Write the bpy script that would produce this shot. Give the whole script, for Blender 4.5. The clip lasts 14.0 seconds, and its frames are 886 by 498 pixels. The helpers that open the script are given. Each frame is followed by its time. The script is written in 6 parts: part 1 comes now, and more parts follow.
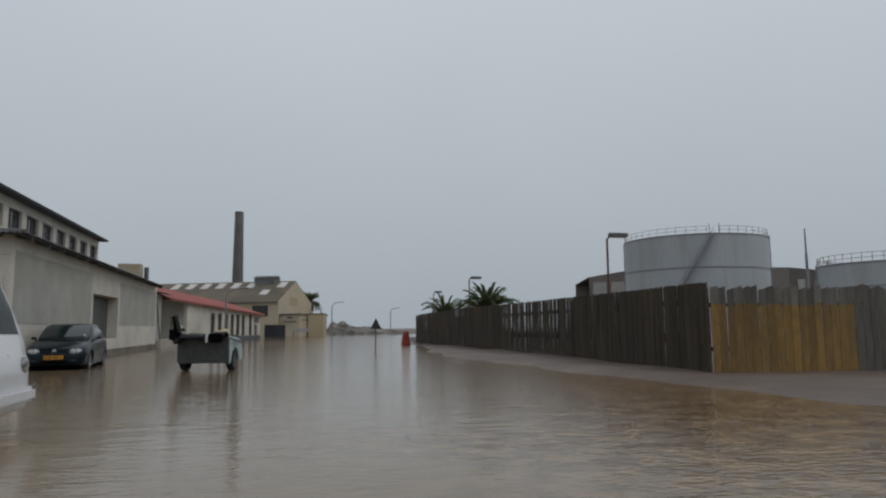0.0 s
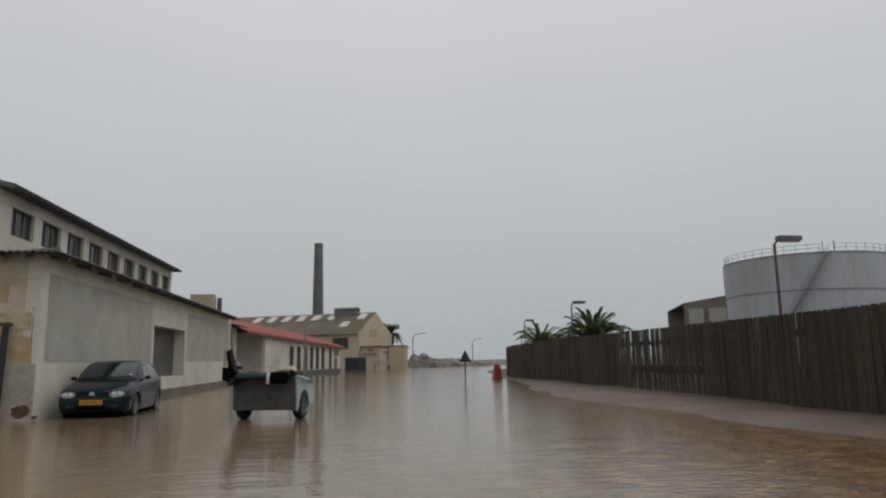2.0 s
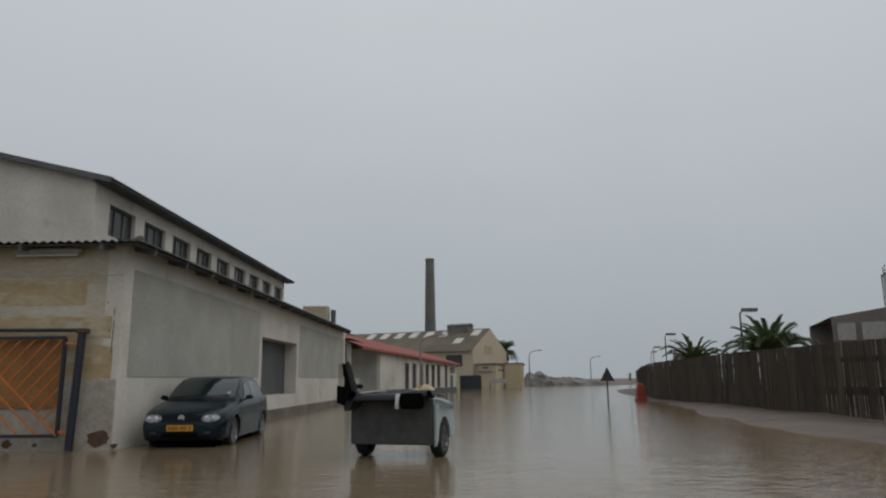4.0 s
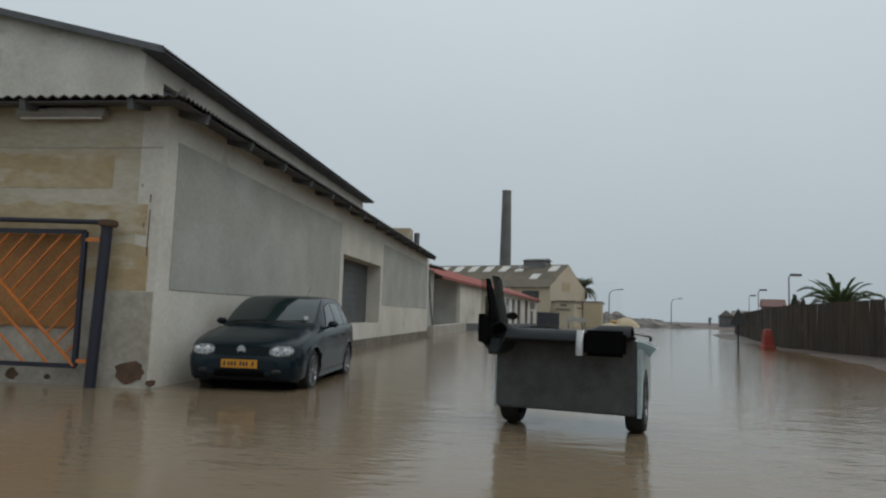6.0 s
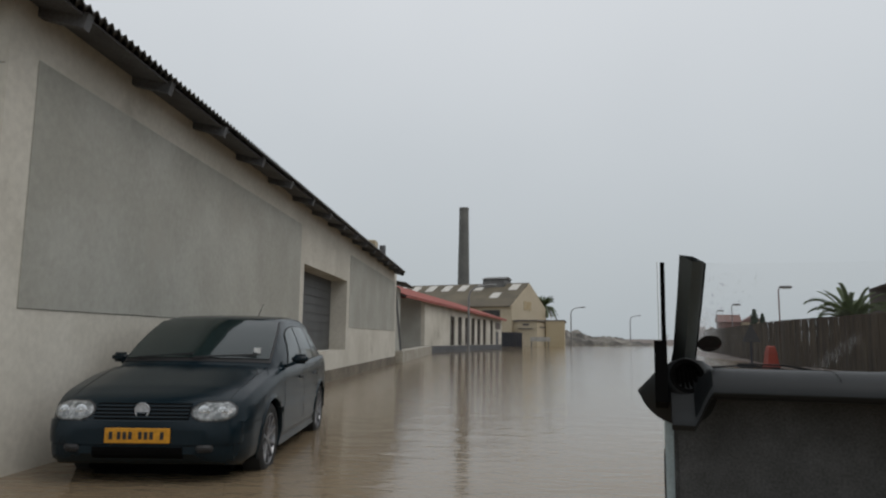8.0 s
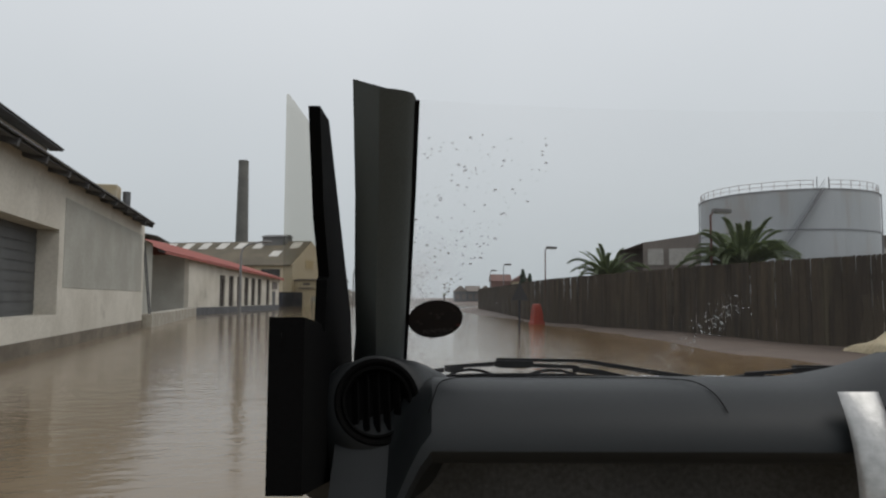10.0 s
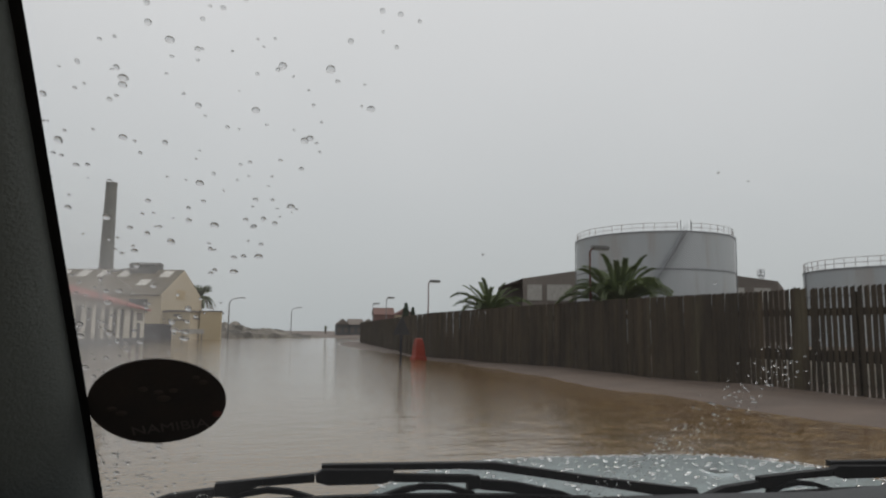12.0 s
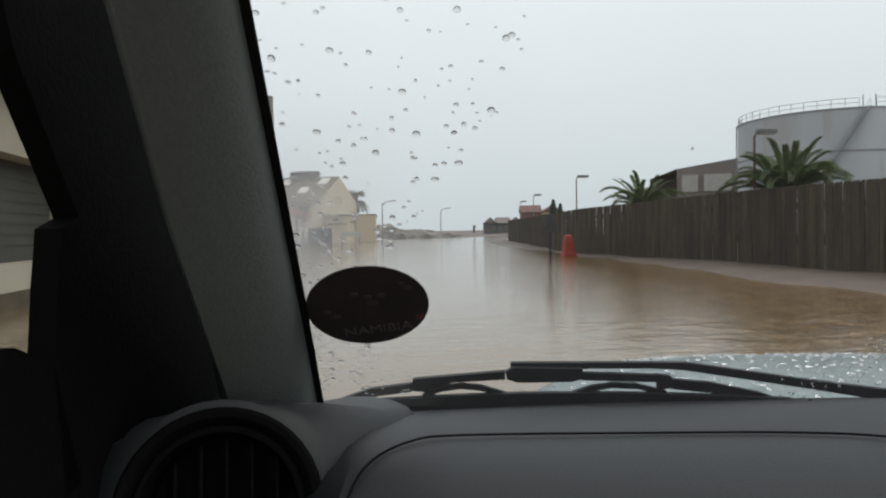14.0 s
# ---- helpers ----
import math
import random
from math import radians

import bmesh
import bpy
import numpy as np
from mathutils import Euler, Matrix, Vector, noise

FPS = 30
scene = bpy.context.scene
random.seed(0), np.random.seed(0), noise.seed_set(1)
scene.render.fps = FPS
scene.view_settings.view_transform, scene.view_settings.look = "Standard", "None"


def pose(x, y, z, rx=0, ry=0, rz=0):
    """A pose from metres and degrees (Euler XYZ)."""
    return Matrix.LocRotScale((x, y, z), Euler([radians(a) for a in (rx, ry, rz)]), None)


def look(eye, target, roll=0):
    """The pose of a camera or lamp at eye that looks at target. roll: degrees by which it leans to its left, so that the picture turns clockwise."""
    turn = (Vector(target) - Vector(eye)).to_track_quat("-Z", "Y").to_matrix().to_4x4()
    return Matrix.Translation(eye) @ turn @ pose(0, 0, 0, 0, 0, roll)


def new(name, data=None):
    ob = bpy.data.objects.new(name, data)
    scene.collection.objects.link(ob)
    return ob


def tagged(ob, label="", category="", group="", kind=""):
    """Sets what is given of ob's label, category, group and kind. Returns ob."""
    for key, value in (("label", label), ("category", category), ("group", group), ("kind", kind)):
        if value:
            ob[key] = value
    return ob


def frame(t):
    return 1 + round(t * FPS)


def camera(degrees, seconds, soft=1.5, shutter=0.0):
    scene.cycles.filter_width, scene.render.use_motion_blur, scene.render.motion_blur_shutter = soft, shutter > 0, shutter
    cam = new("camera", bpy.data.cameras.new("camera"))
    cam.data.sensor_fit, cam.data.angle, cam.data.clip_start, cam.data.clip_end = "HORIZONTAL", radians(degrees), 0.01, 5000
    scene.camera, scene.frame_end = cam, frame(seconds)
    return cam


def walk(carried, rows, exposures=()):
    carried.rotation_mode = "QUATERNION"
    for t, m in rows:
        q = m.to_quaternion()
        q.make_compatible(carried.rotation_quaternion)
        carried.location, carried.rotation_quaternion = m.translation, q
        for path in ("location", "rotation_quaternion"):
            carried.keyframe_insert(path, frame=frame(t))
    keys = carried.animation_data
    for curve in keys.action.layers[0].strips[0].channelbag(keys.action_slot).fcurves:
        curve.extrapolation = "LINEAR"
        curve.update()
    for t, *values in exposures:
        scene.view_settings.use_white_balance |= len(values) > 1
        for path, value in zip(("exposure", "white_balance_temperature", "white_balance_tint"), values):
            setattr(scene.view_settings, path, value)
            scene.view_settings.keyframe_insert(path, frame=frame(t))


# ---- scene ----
import functools

cam = camera(65.7, 14.0, soft=2.2)
PATH = [
    (0, (1.911, -17.552, 1.139), (2.384, -15.622, 1.368), -0.5),
    (0.5, (2.063, -16.233, 1.169), (2.492, -14.298, 1.433), -0.4),
    (1, (2.085, -15.138, 1.188), (2.437, -13.173, 1.302), 0.7),
    (1.5, (2.047, -14.042, 1.215), (2.248, -12.059, 1.377), -0.4),
    (2, (1.984, -13.026, 1.241), (2.236, -11.068, 1.561), -1.0),
    (2.5, (1.939, -12.047, 1.267), (2.025, -10.093, 1.684), 1.6),
    (3, (1.715, -10.918, 1.216), (1.773, -8.946, 1.543), 0.8),
    (3.5, (1.467, -9.796, 1.254), (1.473, -7.835, 1.646), -0.4),
    (6, (-0.369, -4.336, 1.152), (-0.626, -2.361, 1.341), 1.9),
    (6.5, (-0.834, -3.234, 1.163), (-1.106, -1.259, 1.322), 1.4),
    (7, (-1.18, -2.419, 1.148), (-1.43, -0.437, 1.246), 2.4),
    (7.5, (-1.497, -1.408, 1.184), (-1.678, 0.581, 1.294), 1.4),
    (8, (-1.649, -0.559, 1.174), (-1.766, 1.422, 1.428), 0.7),
    (8.5, (-1.569, 0.331, 1.185), (-1.54, 2.319, 1.403), 0.1),
    (9.7, (-1.03, 1.22, 1.2), (-0.63, 3.17, 1.35), 0.2),
    (11, (-0.614, 2.212, 1.203), (0.113, 4.07, 1.348), 0.2),
    (11.5, (-0.603, 2.196, 1.214), (0.16, 4.035, 1.405), 0.3),
    (12, (-0.579, 2.198, 1.22), (0.229, 4.011, 1.461), 0.6),
    (12.5, (-0.584, 2.193, 1.202), (-0.034, 4.108, 1.378), 0.4),
    (13, (-0.592, 2.21, 1.208), (-0.113, 4.148, 1.332), 0.9),
    (13.5, (-0.608, 2.208, 1.215), (-0.067, 4.128, 1.064), -0.4),
    (14, (-0.616, 2.225, 1.225), (-0.206, 4.182, 1.172), -1.1),
]
walk(cam, [(t, look(eye, target, roll)) for t, eye, target, roll in PATH], exposures=[
    (0.0, -0.06, 6300, 10), (0.7, -0.10, 6350, 10), (1.5, 0.22, 6300, 7), (2.0, 0.05, 6750, 11), (2.5, -0.08, 6550, 11), (3.0, -0.19, 6500, 10), (3.5, -0.15, 6500, 10), (6.0, 0.12, 6250, 6), (7.0, 0.22, 6250, 6), (8.0, 0.20, 6550, 10),
    (8.5, 0.18, 6600, 10), (11.0, 0.38, 6600, 11), (11.5, 0.30, 6800, 12), (12.0, 0.20, 6850, 11), (12.5, 0.10, 6700, 11), (13.0, 0.22, 6700, 10), (13.5, 0.42, 6600, 9), (14.0, 0.70, 6600, 8)])


# ---- helpers of this scene ----
def box(bm, x0, x1, y0, y1, z0, z1):
    m = Matrix.Translation(((x0 + x1) / 2, (y0 + y1) / 2, (z0 + z1) / 2)) @ Matrix.Diagonal((x1 - x0, y1 - y0, z1 - z0, 1))
    return bmesh.ops.create_cube(bm, size=1, matrix=m)["verts"]


def rod(bm, p0, p1, r0, r1=None, seg=10):
    """A round bar from p0 to p1."""
    p0, p1 = Vector(p0), Vector(p1)
    d = p1 - p0
    m = Matrix.Translation((p0 + p1) / 2) @ d.to_track_quat("Z", "Y").to_matrix().to_4x4()
    return bmesh.ops.create_cone(bm, cap_ends=True, segments=seg, radius1=r0, radius2=r0 if r1 is None else r1, depth=d.length, matrix=m)["verts"]


def bar(bm, pts, r, seg=8):
    for a, b in zip(pts, pts[1:]):
        rod(bm, a, b, r, seg=seg)


def beam(bm, p0, p1, w, h):
    """A square bar from p0 to p1."""
    p0, p1 = Vector(p0), Vector(p1)
    d = p1 - p0
    m = Matrix.Translation((p0 + p1) / 2) @ d.to_track_quat("Y", "Z").to_matrix().to_4x4() @ Matrix.Diagonal((w, d.length, h, 1))
    bmesh.ops.create_cube(bm, size=1, matrix=m)


def ball(bm, c, rx, ry=None, rz=None, u=14, v=9):
    m = Matrix.Translation(c) @ Matrix.Diagonal((rx, ry or rx, rz or rx, 1))
    return bmesh.ops.create_uvsphere(bm, u_segments=u, v_segments=v, radius=1, matrix=m)["verts"]


def sheet(bm, rows, close=False):
    """Quads through rows of points."""
    vs = [[bm.verts.new(p) for p in row] for row in rows]
    for a, b in zip(vs, vs[1:]):
        n = len(a)
        for i in range(n if close else n - 1):
            bm.faces.new((a[i], a[(i + 1) % n], b[(i + 1) % n], b[i]))
    return vs


def prism(bm, outline, axis, lo, hi):
    """An outline of (u, v) pushed along an axis from lo to hi."""
    def at(u, v, w):
        return {"x": (w, u, v), "y": (u, w, v), "z": (u, v, w)}[axis]
    a = [bm.verts.new(at(u, v, lo)) for u, v in outline]
    b = [bm.verts.new(at(u, v, hi)) for u, v in outline]
    n = len(a)
    bm.faces.new(a)
    bm.faces.new(b[::-1])
    for i in range(n):
        bm.faces.new((a[i], b[i], b[(i + 1) % n], a[(i + 1) % n]))
    return a + b


def rounded(bm, w, seg=2):
    bmesh.ops.bevel(bm, geom=[e for e in bm.edges if e.is_manifold and e.calc_face_angle(0) > 0.5], offset=w, segments=seg, affect="EDGES", clamp_overlap=True)
    return bm


def mesh_of(name, bm, material, smooth=False):
    bmesh.ops.recalc_face_normals(bm, faces=bm.faces)
    me = bpy.data.meshes.new(name)
    bm.to_mesh(me)
    bm.free()
    me.materials.append(material)
    if smooth:
        me.polygons.foreach_set("use_smooth", [True] * len(me.polygons))
        me.set_sharp_from_angle(angle=radians(40))
    return me


def part(name, bm, material, parent, label="", smooth=False):
    ob = new(name, mesh_of(name, bm, material, smooth))
    ob.parent = parent
    return tagged(ob, label)


def solid(name, bm, material, label, category="", group="", kind="", smooth=False):
    return tagged(new(name, mesh_of(name, bm, material, smooth)), label, category, group, kind)


def thing(name, m, label, category, group="", kind=""):
    ob = new(name)
    ob.matrix_basis = m
    return tagged(ob, label, category, group, kind)


B = bmesh.new


def blobs(name, mats, material, parent, label="", u=8, v=5):
    """Many small rounded bodies in one mesh."""
    tmp = B()
    bmesh.ops.create_uvsphere(tmp, u_segments=u, v_segments=v, radius=1)
    tmp.verts.index_update()
    base = np.array([list(p.co) + [1] for p in tmp.verts])
    quads = [[p.index for p in f.verts] for f in tmp.faces]
    tmp.free()
    verts, faces = [], []
    for k, m in enumerate(mats):
        verts += (base @ np.array(m).T)[:, :3].tolist()
        faces += [[i + k * len(base) for i in f] for f in quads]
    me = bpy.data.meshes.new(name)
    me.from_pydata(verts, [], faces)
    me.materials.append(material)
    me.polygons.foreach_set("use_smooth", [True] * len(me.polygons))
    ob = new(name, me)
    ob.parent = parent
    return tagged(ob, label)

# ---- world and light ----
SUN_EL, SUN_AZ = radians(52), radians(120)
world = bpy.data.worlds.new("overcast_sky")
scene.world = world
world.use_nodes = True
wn, wl = world.node_tree.nodes, world.node_tree.links
wn.clear()
w_out, w_bg = wn.new("ShaderNodeOutputWorld"), wn.new("ShaderNodeBackground")
sky = wn.new("ShaderNodeTexSky")
sky.sky_type, sky.sun_disc, sky.sun_elevation, sky.sun_rotation = "NISHITA", False, SUN_EL, SUN_AZ
sky.air_density, sky.dust_density, sky.ozone_density = 1.0, 6.0, 1.0
w_scale = wn.new("ShaderNodeVectorMath")
w_scale.operation, w_scale.inputs[3].default_value = "SCALE", 0.06
w_co, w_sep, w_ramp = wn.new("ShaderNodeTexCoord"), wn.new("ShaderNodeSeparateXYZ"), wn.new("ShaderNodeValToRGB")
w_noise, w_add = wn.new("ShaderNodeTexNoise"), wn.new("ShaderNodeMath")
w_noise.inputs["Scale"].default_value, w_noise.inputs["Detail"].default_value = 1.6, 5.0
w_add.operation = "MULTIPLY_ADD"
w_add.inputs[1].default_value = 0.22
w_ramp.color_ramp.elements[0].position, w_ramp.color_ramp.elements[0].color = 0.08, (0.388, 0.432, 0.460, 1)
w_ramp.color_ramp.elements[1].position, w_ramp.color_ramp.elements[1].color = 0.75, (0.675, 0.703, 0.735, 1)
w_mix = wn.new("ShaderNodeMixRGB")
w_mix.inputs[0].default_value = 0.9
wl.new(sky.outputs[0], w_scale.inputs[0])
wl.new(w_co.outputs["Generated"], w_sep.inputs[0])
wl.new(w_co.outputs["Generated"], w_noise.inputs["Vector"])
wl.new(w_noise.outputs["Fac"], w_add.inputs[0])
wl.new(w_sep.outputs["Z"], w_add.inputs[2])
wl.new(w_add.outputs[0], w_ramp.inputs[0])
wl.new(w_scale.outputs[0], w_mix.inputs[1])
wl.new(w_ramp.outputs[0], w_mix.inputs[2])
wl.new(w_mix.outputs[0], w_bg.inputs["Color"])
wl.new(w_bg.outputs[0], w_out.inputs[0])
w_bg.inputs["Strength"].default_value = 1.0
sun = new("sun", bpy.data.lights.new("sun", "SUN"))
sun.data.energy, sun.data.angle, sun.data.color = 0.5, radians(35), (1, 0.98, 0.95)
sun.matrix_basis = pose(0, 0, 60, 90 - math.degrees(SUN_EL), 0, 180 - math.degrees(SUN_AZ))


# ---- materials ----
def material(name, col, rough=0.8, col2=None, scale=1.5, amount=0.5, fine=40.0, grain=0.25, bump=0.15, bscale=60.0, metal=0.0, stretch=(1, 1, 1), spec=0.5, dirt=None, dirt_scale=0.6, dirt_at=0.58, coat=0.0, random_tone=0.0, island=False):
    """Two scales of colour variation, patches of dirt and a fine relief, in metres."""
    m = bpy.data.materials.new(name)
    m.use_nodes = True
    n, l = m.node_tree.nodes, m.node_tree.links
    p = n["Principled BSDF"]
    co, mp = n.new("ShaderNodeTexCoord"), n.new("ShaderNodeMapping")
    mp.inputs["Scale"].default_value = stretch
    if random_tone:
        where, shift = n.new("ShaderNodeObjectInfo"), n.new("ShaderNodeVectorMath")
        l.new(where.outputs["Location"], shift.inputs[0])
        l.new(co.outputs["Object"], shift.inputs[1])
        l.new(shift.outputs[0], mp.inputs["Vector"])
    else:
        l.new(co.outputs["Object"], mp.inputs["Vector"])

    def noise_of(s, d=5.0, r=0.55):
        t = n.new("ShaderNodeTexNoise")
        t.inputs["Scale"].default_value, t.inputs["Detail"].default_value, t.inputs["Roughness"].default_value = s, d, r
        l.new(mp.outputs[0], t.inputs["Vector"])
        return t

    big, small = noise_of(scale), noise_of(fine, 3.0)
    mix = n.new("ShaderNodeMixRGB")
    c2 = col2 or tuple(c * 0.72 for c in col)
    mix.inputs[1].default_value, mix.inputs[2].default_value = (*col, 1), (*c2, 1)
    ramp = n.new("ShaderNodeMapRange")
    ramp.inputs["From Min"].default_value, ramp.inputs["From Max"].default_value = 0.35, 0.68
    ramp.inputs["To Max"].default_value = amount * 1.6
    l.new(big.outputs["Fac"], ramp.inputs[0])
    l.new(ramp.outputs[0], mix.inputs[0])
    last = mix.outputs[0]
    g = n.new("ShaderNodeMixRGB")
    g.blend_type = "MULTIPLY"
    g.inputs[0].default_value = 1.0
    gr = n.new("ShaderNodeMapRange")
    gr.inputs["From Min"].default_value, gr.inputs["From Max"].default_value = 0.3, 0.7
    gr.inputs["To Min"].default_value, gr.inputs["To Max"].default_value = 1 - grain, 1 + grain * 0.4
    l.new(small.outputs["Fac"], gr.inputs[0])
    l.new(last, g.inputs[1])
    l.new(gr.outputs[0], g.inputs[2])
    last = g.outputs[0]
    if dirt:
        dn, dr, dm = noise_of(dirt_scale, 8.0, 0.65), n.new("ShaderNodeMapRange"), n.new("ShaderNodeMixRGB")
        dr.inputs["From Min"].default_value, dr.inputs["From Max"].default_value = dirt_at, dirt_at + 0.1
        dr.inputs["To Max"].default_value = 0.85
        dm.inputs[2].default_value = (*dirt, 1)
        l.new(dn.outputs["Fac"], dr.inputs[0])
        l.new(dr.outputs[0], dm.inputs[0])
        l.new(last, dm.inputs[1])
        last = dm.outputs[0]
    if random_tone:
        oi, om, ox = n.new("ShaderNodeNewGeometry" if island else "ShaderNodeObjectInfo"), n.new("ShaderNodeMapRange"), n.new("ShaderNodeMixRGB")
        om.inputs["To Min"].default_value, om.inputs["To Max"].default_value = 1 - random_tone, 1 + random_tone
        ox.blend_type = "MULTIPLY"
        ox.inputs[0].default_value = 1.0
        l.new(oi.outputs["Random Per Island" if island else "Random"], om.inputs[0])
        l.new(last, ox.inputs[1])
        l.new(om.outputs[0], ox.inputs[2])
        last = ox.outputs[0]
    l.new(last, p.inputs["Base Color"])
    rr = n.new("ShaderNodeMapRange")
    rr.inputs["To Min"].default_value, rr.inputs["To Max"].default_value = max(rough - 0.1, 0.02), min(rough + 0.1, 1)
    l.new(big.outputs["Fac"], rr.inputs[0])
    l.new(rr.outputs[0], p.inputs["Roughness"])
    p.inputs["Metallic"].default_value = metal
    p.inputs["Specular IOR Level"].default_value = spec
    p.inputs["Coat Weight"].default_value = coat
    p.inputs["Coat Roughness"].default_value = 0.08
    if bump:
        b, bn = n.new("ShaderNodeBump"), noise_of(bscale, 4.0)
        b.inputs["Strength"].default_value, b.inputs["Distance"].default_value = bump, 0.01
        l.new(bn.outputs["Fac"], b.inputs["Height"])
        l.new(b.outputs[0], p.inputs["Normal"])
    return m


def clear(name, tint=(1, 1, 1), gloss=0.03):
    """A thin clear pane: it lets light straight through and mirrors a little."""
    m = bpy.data.materials.new(name)
    m.use_nodes = True
    n, l = m.node_tree.nodes, m.node_tree.links
    n.clear()
    out, mx, tr, gl = (n.new("ShaderNode" + k) for k in ("OutputMaterial", "MixShader", "BsdfTransparent", "BsdfGlossy"))
    tr.inputs[0].default_value = (*tint, 1)
    gl.inputs["Roughness"].default_value = 0.02
    mx.inputs[0].default_value = gloss
    l.new(tr.outputs[0], mx.inputs[1])
    l.new(gl.outputs[0], mx.inputs[2])
    l.new(mx.outputs[0], out.inputs[0])
    return m


M_WHITE = material("white_limewash", (0.60, 0.572, 0.505), 0.9, (0.49, 0.463, 0.40), 0.6, 0.8, 14, 0.10, 0.35, 9, dirt=(0.36, 0.335, 0.285), dirt_scale=0.55, dirt_at=0.585)
M_CREAM = material("stained_cream_paint", (0.50, 0.46, 0.37), 0.9, (0.42, 0.37, 0.275), 0.9, 1.0, 12, 0.14, 0.35, 8, dirt=(0.40, 0.325, 0.205), dirt_scale=1.1, dirt_at=0.54, stretch=(0.6, 1, 1.5))
M_OCHRE = material("old_ochre_paint", (0.44, 0.365, 0.24), 0.9, (0.39, 0.30, 0.17), 1.3, 1.0, 12, 0.14, 0.3, 8, dirt=(0.47, 0.42, 0.32), dirt_scale=1.8, dirt_at=0.54, stretch=(0.6, 1, 1.3))
M_BAND = material("patched_white_plaster", (0.41, 0.385, 0.33), 0.9, (0.32, 0.295, 0.245), 1.8, 0.9, 14, 0.18, 0.6, 9, dirt=(0.25, 0.215, 0.165), dirt_scale=1.3, dirt_at=0.58)
M_PANEL = material("grey_painted_plaster", (0.385, 0.382, 0.342), 0.85, (0.325, 0.320, 0.282), 0.7, 0.9, 14, 0.10, 0.22, 9, dirt=(0.335, 0.325, 0.285), dirt_scale=0.6, dirt_at=0.56)
M_PLINTH = material("silt_stained_plinth", (0.20, 0.172, 0.130), 0.7, (0.12, 0.10, 0.075), 1.5, 0.7, 30, 0.2, 0.3, 30)
M_RUST = material("bare_brick_and_rust", (0.13, 0.075, 0.045), 0.95, (0.07, 0.045, 0.03), 6, 0.7, 60, 0.3, 0.6, 40)
M_ROOF = material("weathered_grey_roof_sheet", (0.17, 0.17, 0.165), 0.7, (0.10, 0.10, 0.098), 0.6, 0.7, 20, 0.2, 0.15, 40, dirt=(0.12, 0.09, 0.06), dirt_scale=0.8, dirt_at=0.6)
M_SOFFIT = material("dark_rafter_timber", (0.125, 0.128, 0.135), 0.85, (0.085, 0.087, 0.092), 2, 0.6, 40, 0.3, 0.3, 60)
M_DARKGLASS = material("dark_window_glass", (0.055, 0.054, 0.052), 0.25, None, 2, 0.4, 10, 0.1, 0, spec=0.3)
M_FRAME = material("old_window_frame_paint", (0.16, 0.14, 0.13), 0.7, None, 3, 0.5)
M_SHUTTER = material("grey_steel_door", (0.085, 0.088, 0.088), 0.6, (0.06, 0.062, 0.062), 0.8, 0.6, 30, 0.15, 0.1)
M_RED = material("red_roof_sheet", (0.34, 0.105, 0.085), 0.65, (0.27, 0.09, 0.075), 0.5, 0.6, 20, 0.15, 0.1)
M_OLIVE = material("olive_roof_sheet", (0.15, 0.125, 0.085), 0.8, (0.105, 0.09, 0.065), 0.25, 0.7, 8, 0.15, 0.1)
M_YELLOW = material("faded_yellow_wall", (0.49, 0.425, 0.315), 0.9, (0.43, 0.37, 0.265), 0.2, 0.6, 6, 0.12, 0.1, dirt=(0.34, 0.27, 0.18), dirt_scale=0.25, dirt_at=0.6)
M_YELLOW2 = material("bright_ochre_wall", (0.45, 0.38, 0.255), 0.9, (0.41, 0.34, 0.22), 0.3, 0.6, 6, 0.12, 0.1)
M_SKYLIGHT = material("translucent_roof_sheet", (0.62, 0.60, 0.55), 0.6, None, 0.8, 0.4)
M_BRICK = material("smoke_dark_chimney_brick", (0.165, 0.165, 0.152), 0.9, (0.118, 0.120, 0.112), 0.3, 0.7, 5, 0.2, 0.3, 8)
M_STEEL = material("galvanised_steel", (0.34, 0.35, 0.36), 0.5, None, 2, 0.4, metal=0.5)
M_TANK = material("pale_grey_tank_paint", (0.40, 0.425, 0.44), 0.6, (0.34, 0.37, 0.385), 0.22, 0.6, 2, 0.06, 0, dirt=(0.335, 0.33, 0.315), dirt_scale=0.45, dirt_at=0.52, stretch=(1, 1, 0.12))
M_RAILRUST = material("rusty_railing_paint", (0.23, 0.17, 0.14), 0.75, (0.30, 0.29, 0.28), 1.2, 0.9)
M_TANKLINE = material("tank_seam_steel", (0.24, 0.25, 0.26), 0.6)
M_SHED = material("brown_shed_cladding", (0.20, 0.175, 0.155), 0.85, (0.16, 0.14, 0.125), 0.1, 0.6, 2, 0.1, 0)
M_SHEDWIN = material("pale_shed_panel", (0.40, 0.39, 0.36), 0.7)
M_WOOD = material("wet_dark_fence_board", (0.054, 0.037, 0.019), 0.75, (0.028, 0.019, 0.010), 2.2, 0.75, 30, 0.35, 0.3, 50, stretch=(1, 1, 0.3), random_tone=0.24, dirt=(0.072, 0.060, 0.034), dirt_scale=1.3, dirt_at=0.57)
M_WOODFAR = material("wet_dark_joined_board", (0.054, 0.037, 0.019), 0.75, (0.028, 0.019, 0.010), 2.2, 0.75, 30, 0.35, 0.3, 50, stretch=(1, 1, 0.3), random_tone=0.24, island=True, dirt=(0.072, 0.060, 0.034), dirt_scale=1.3, dirt_at=0.57)
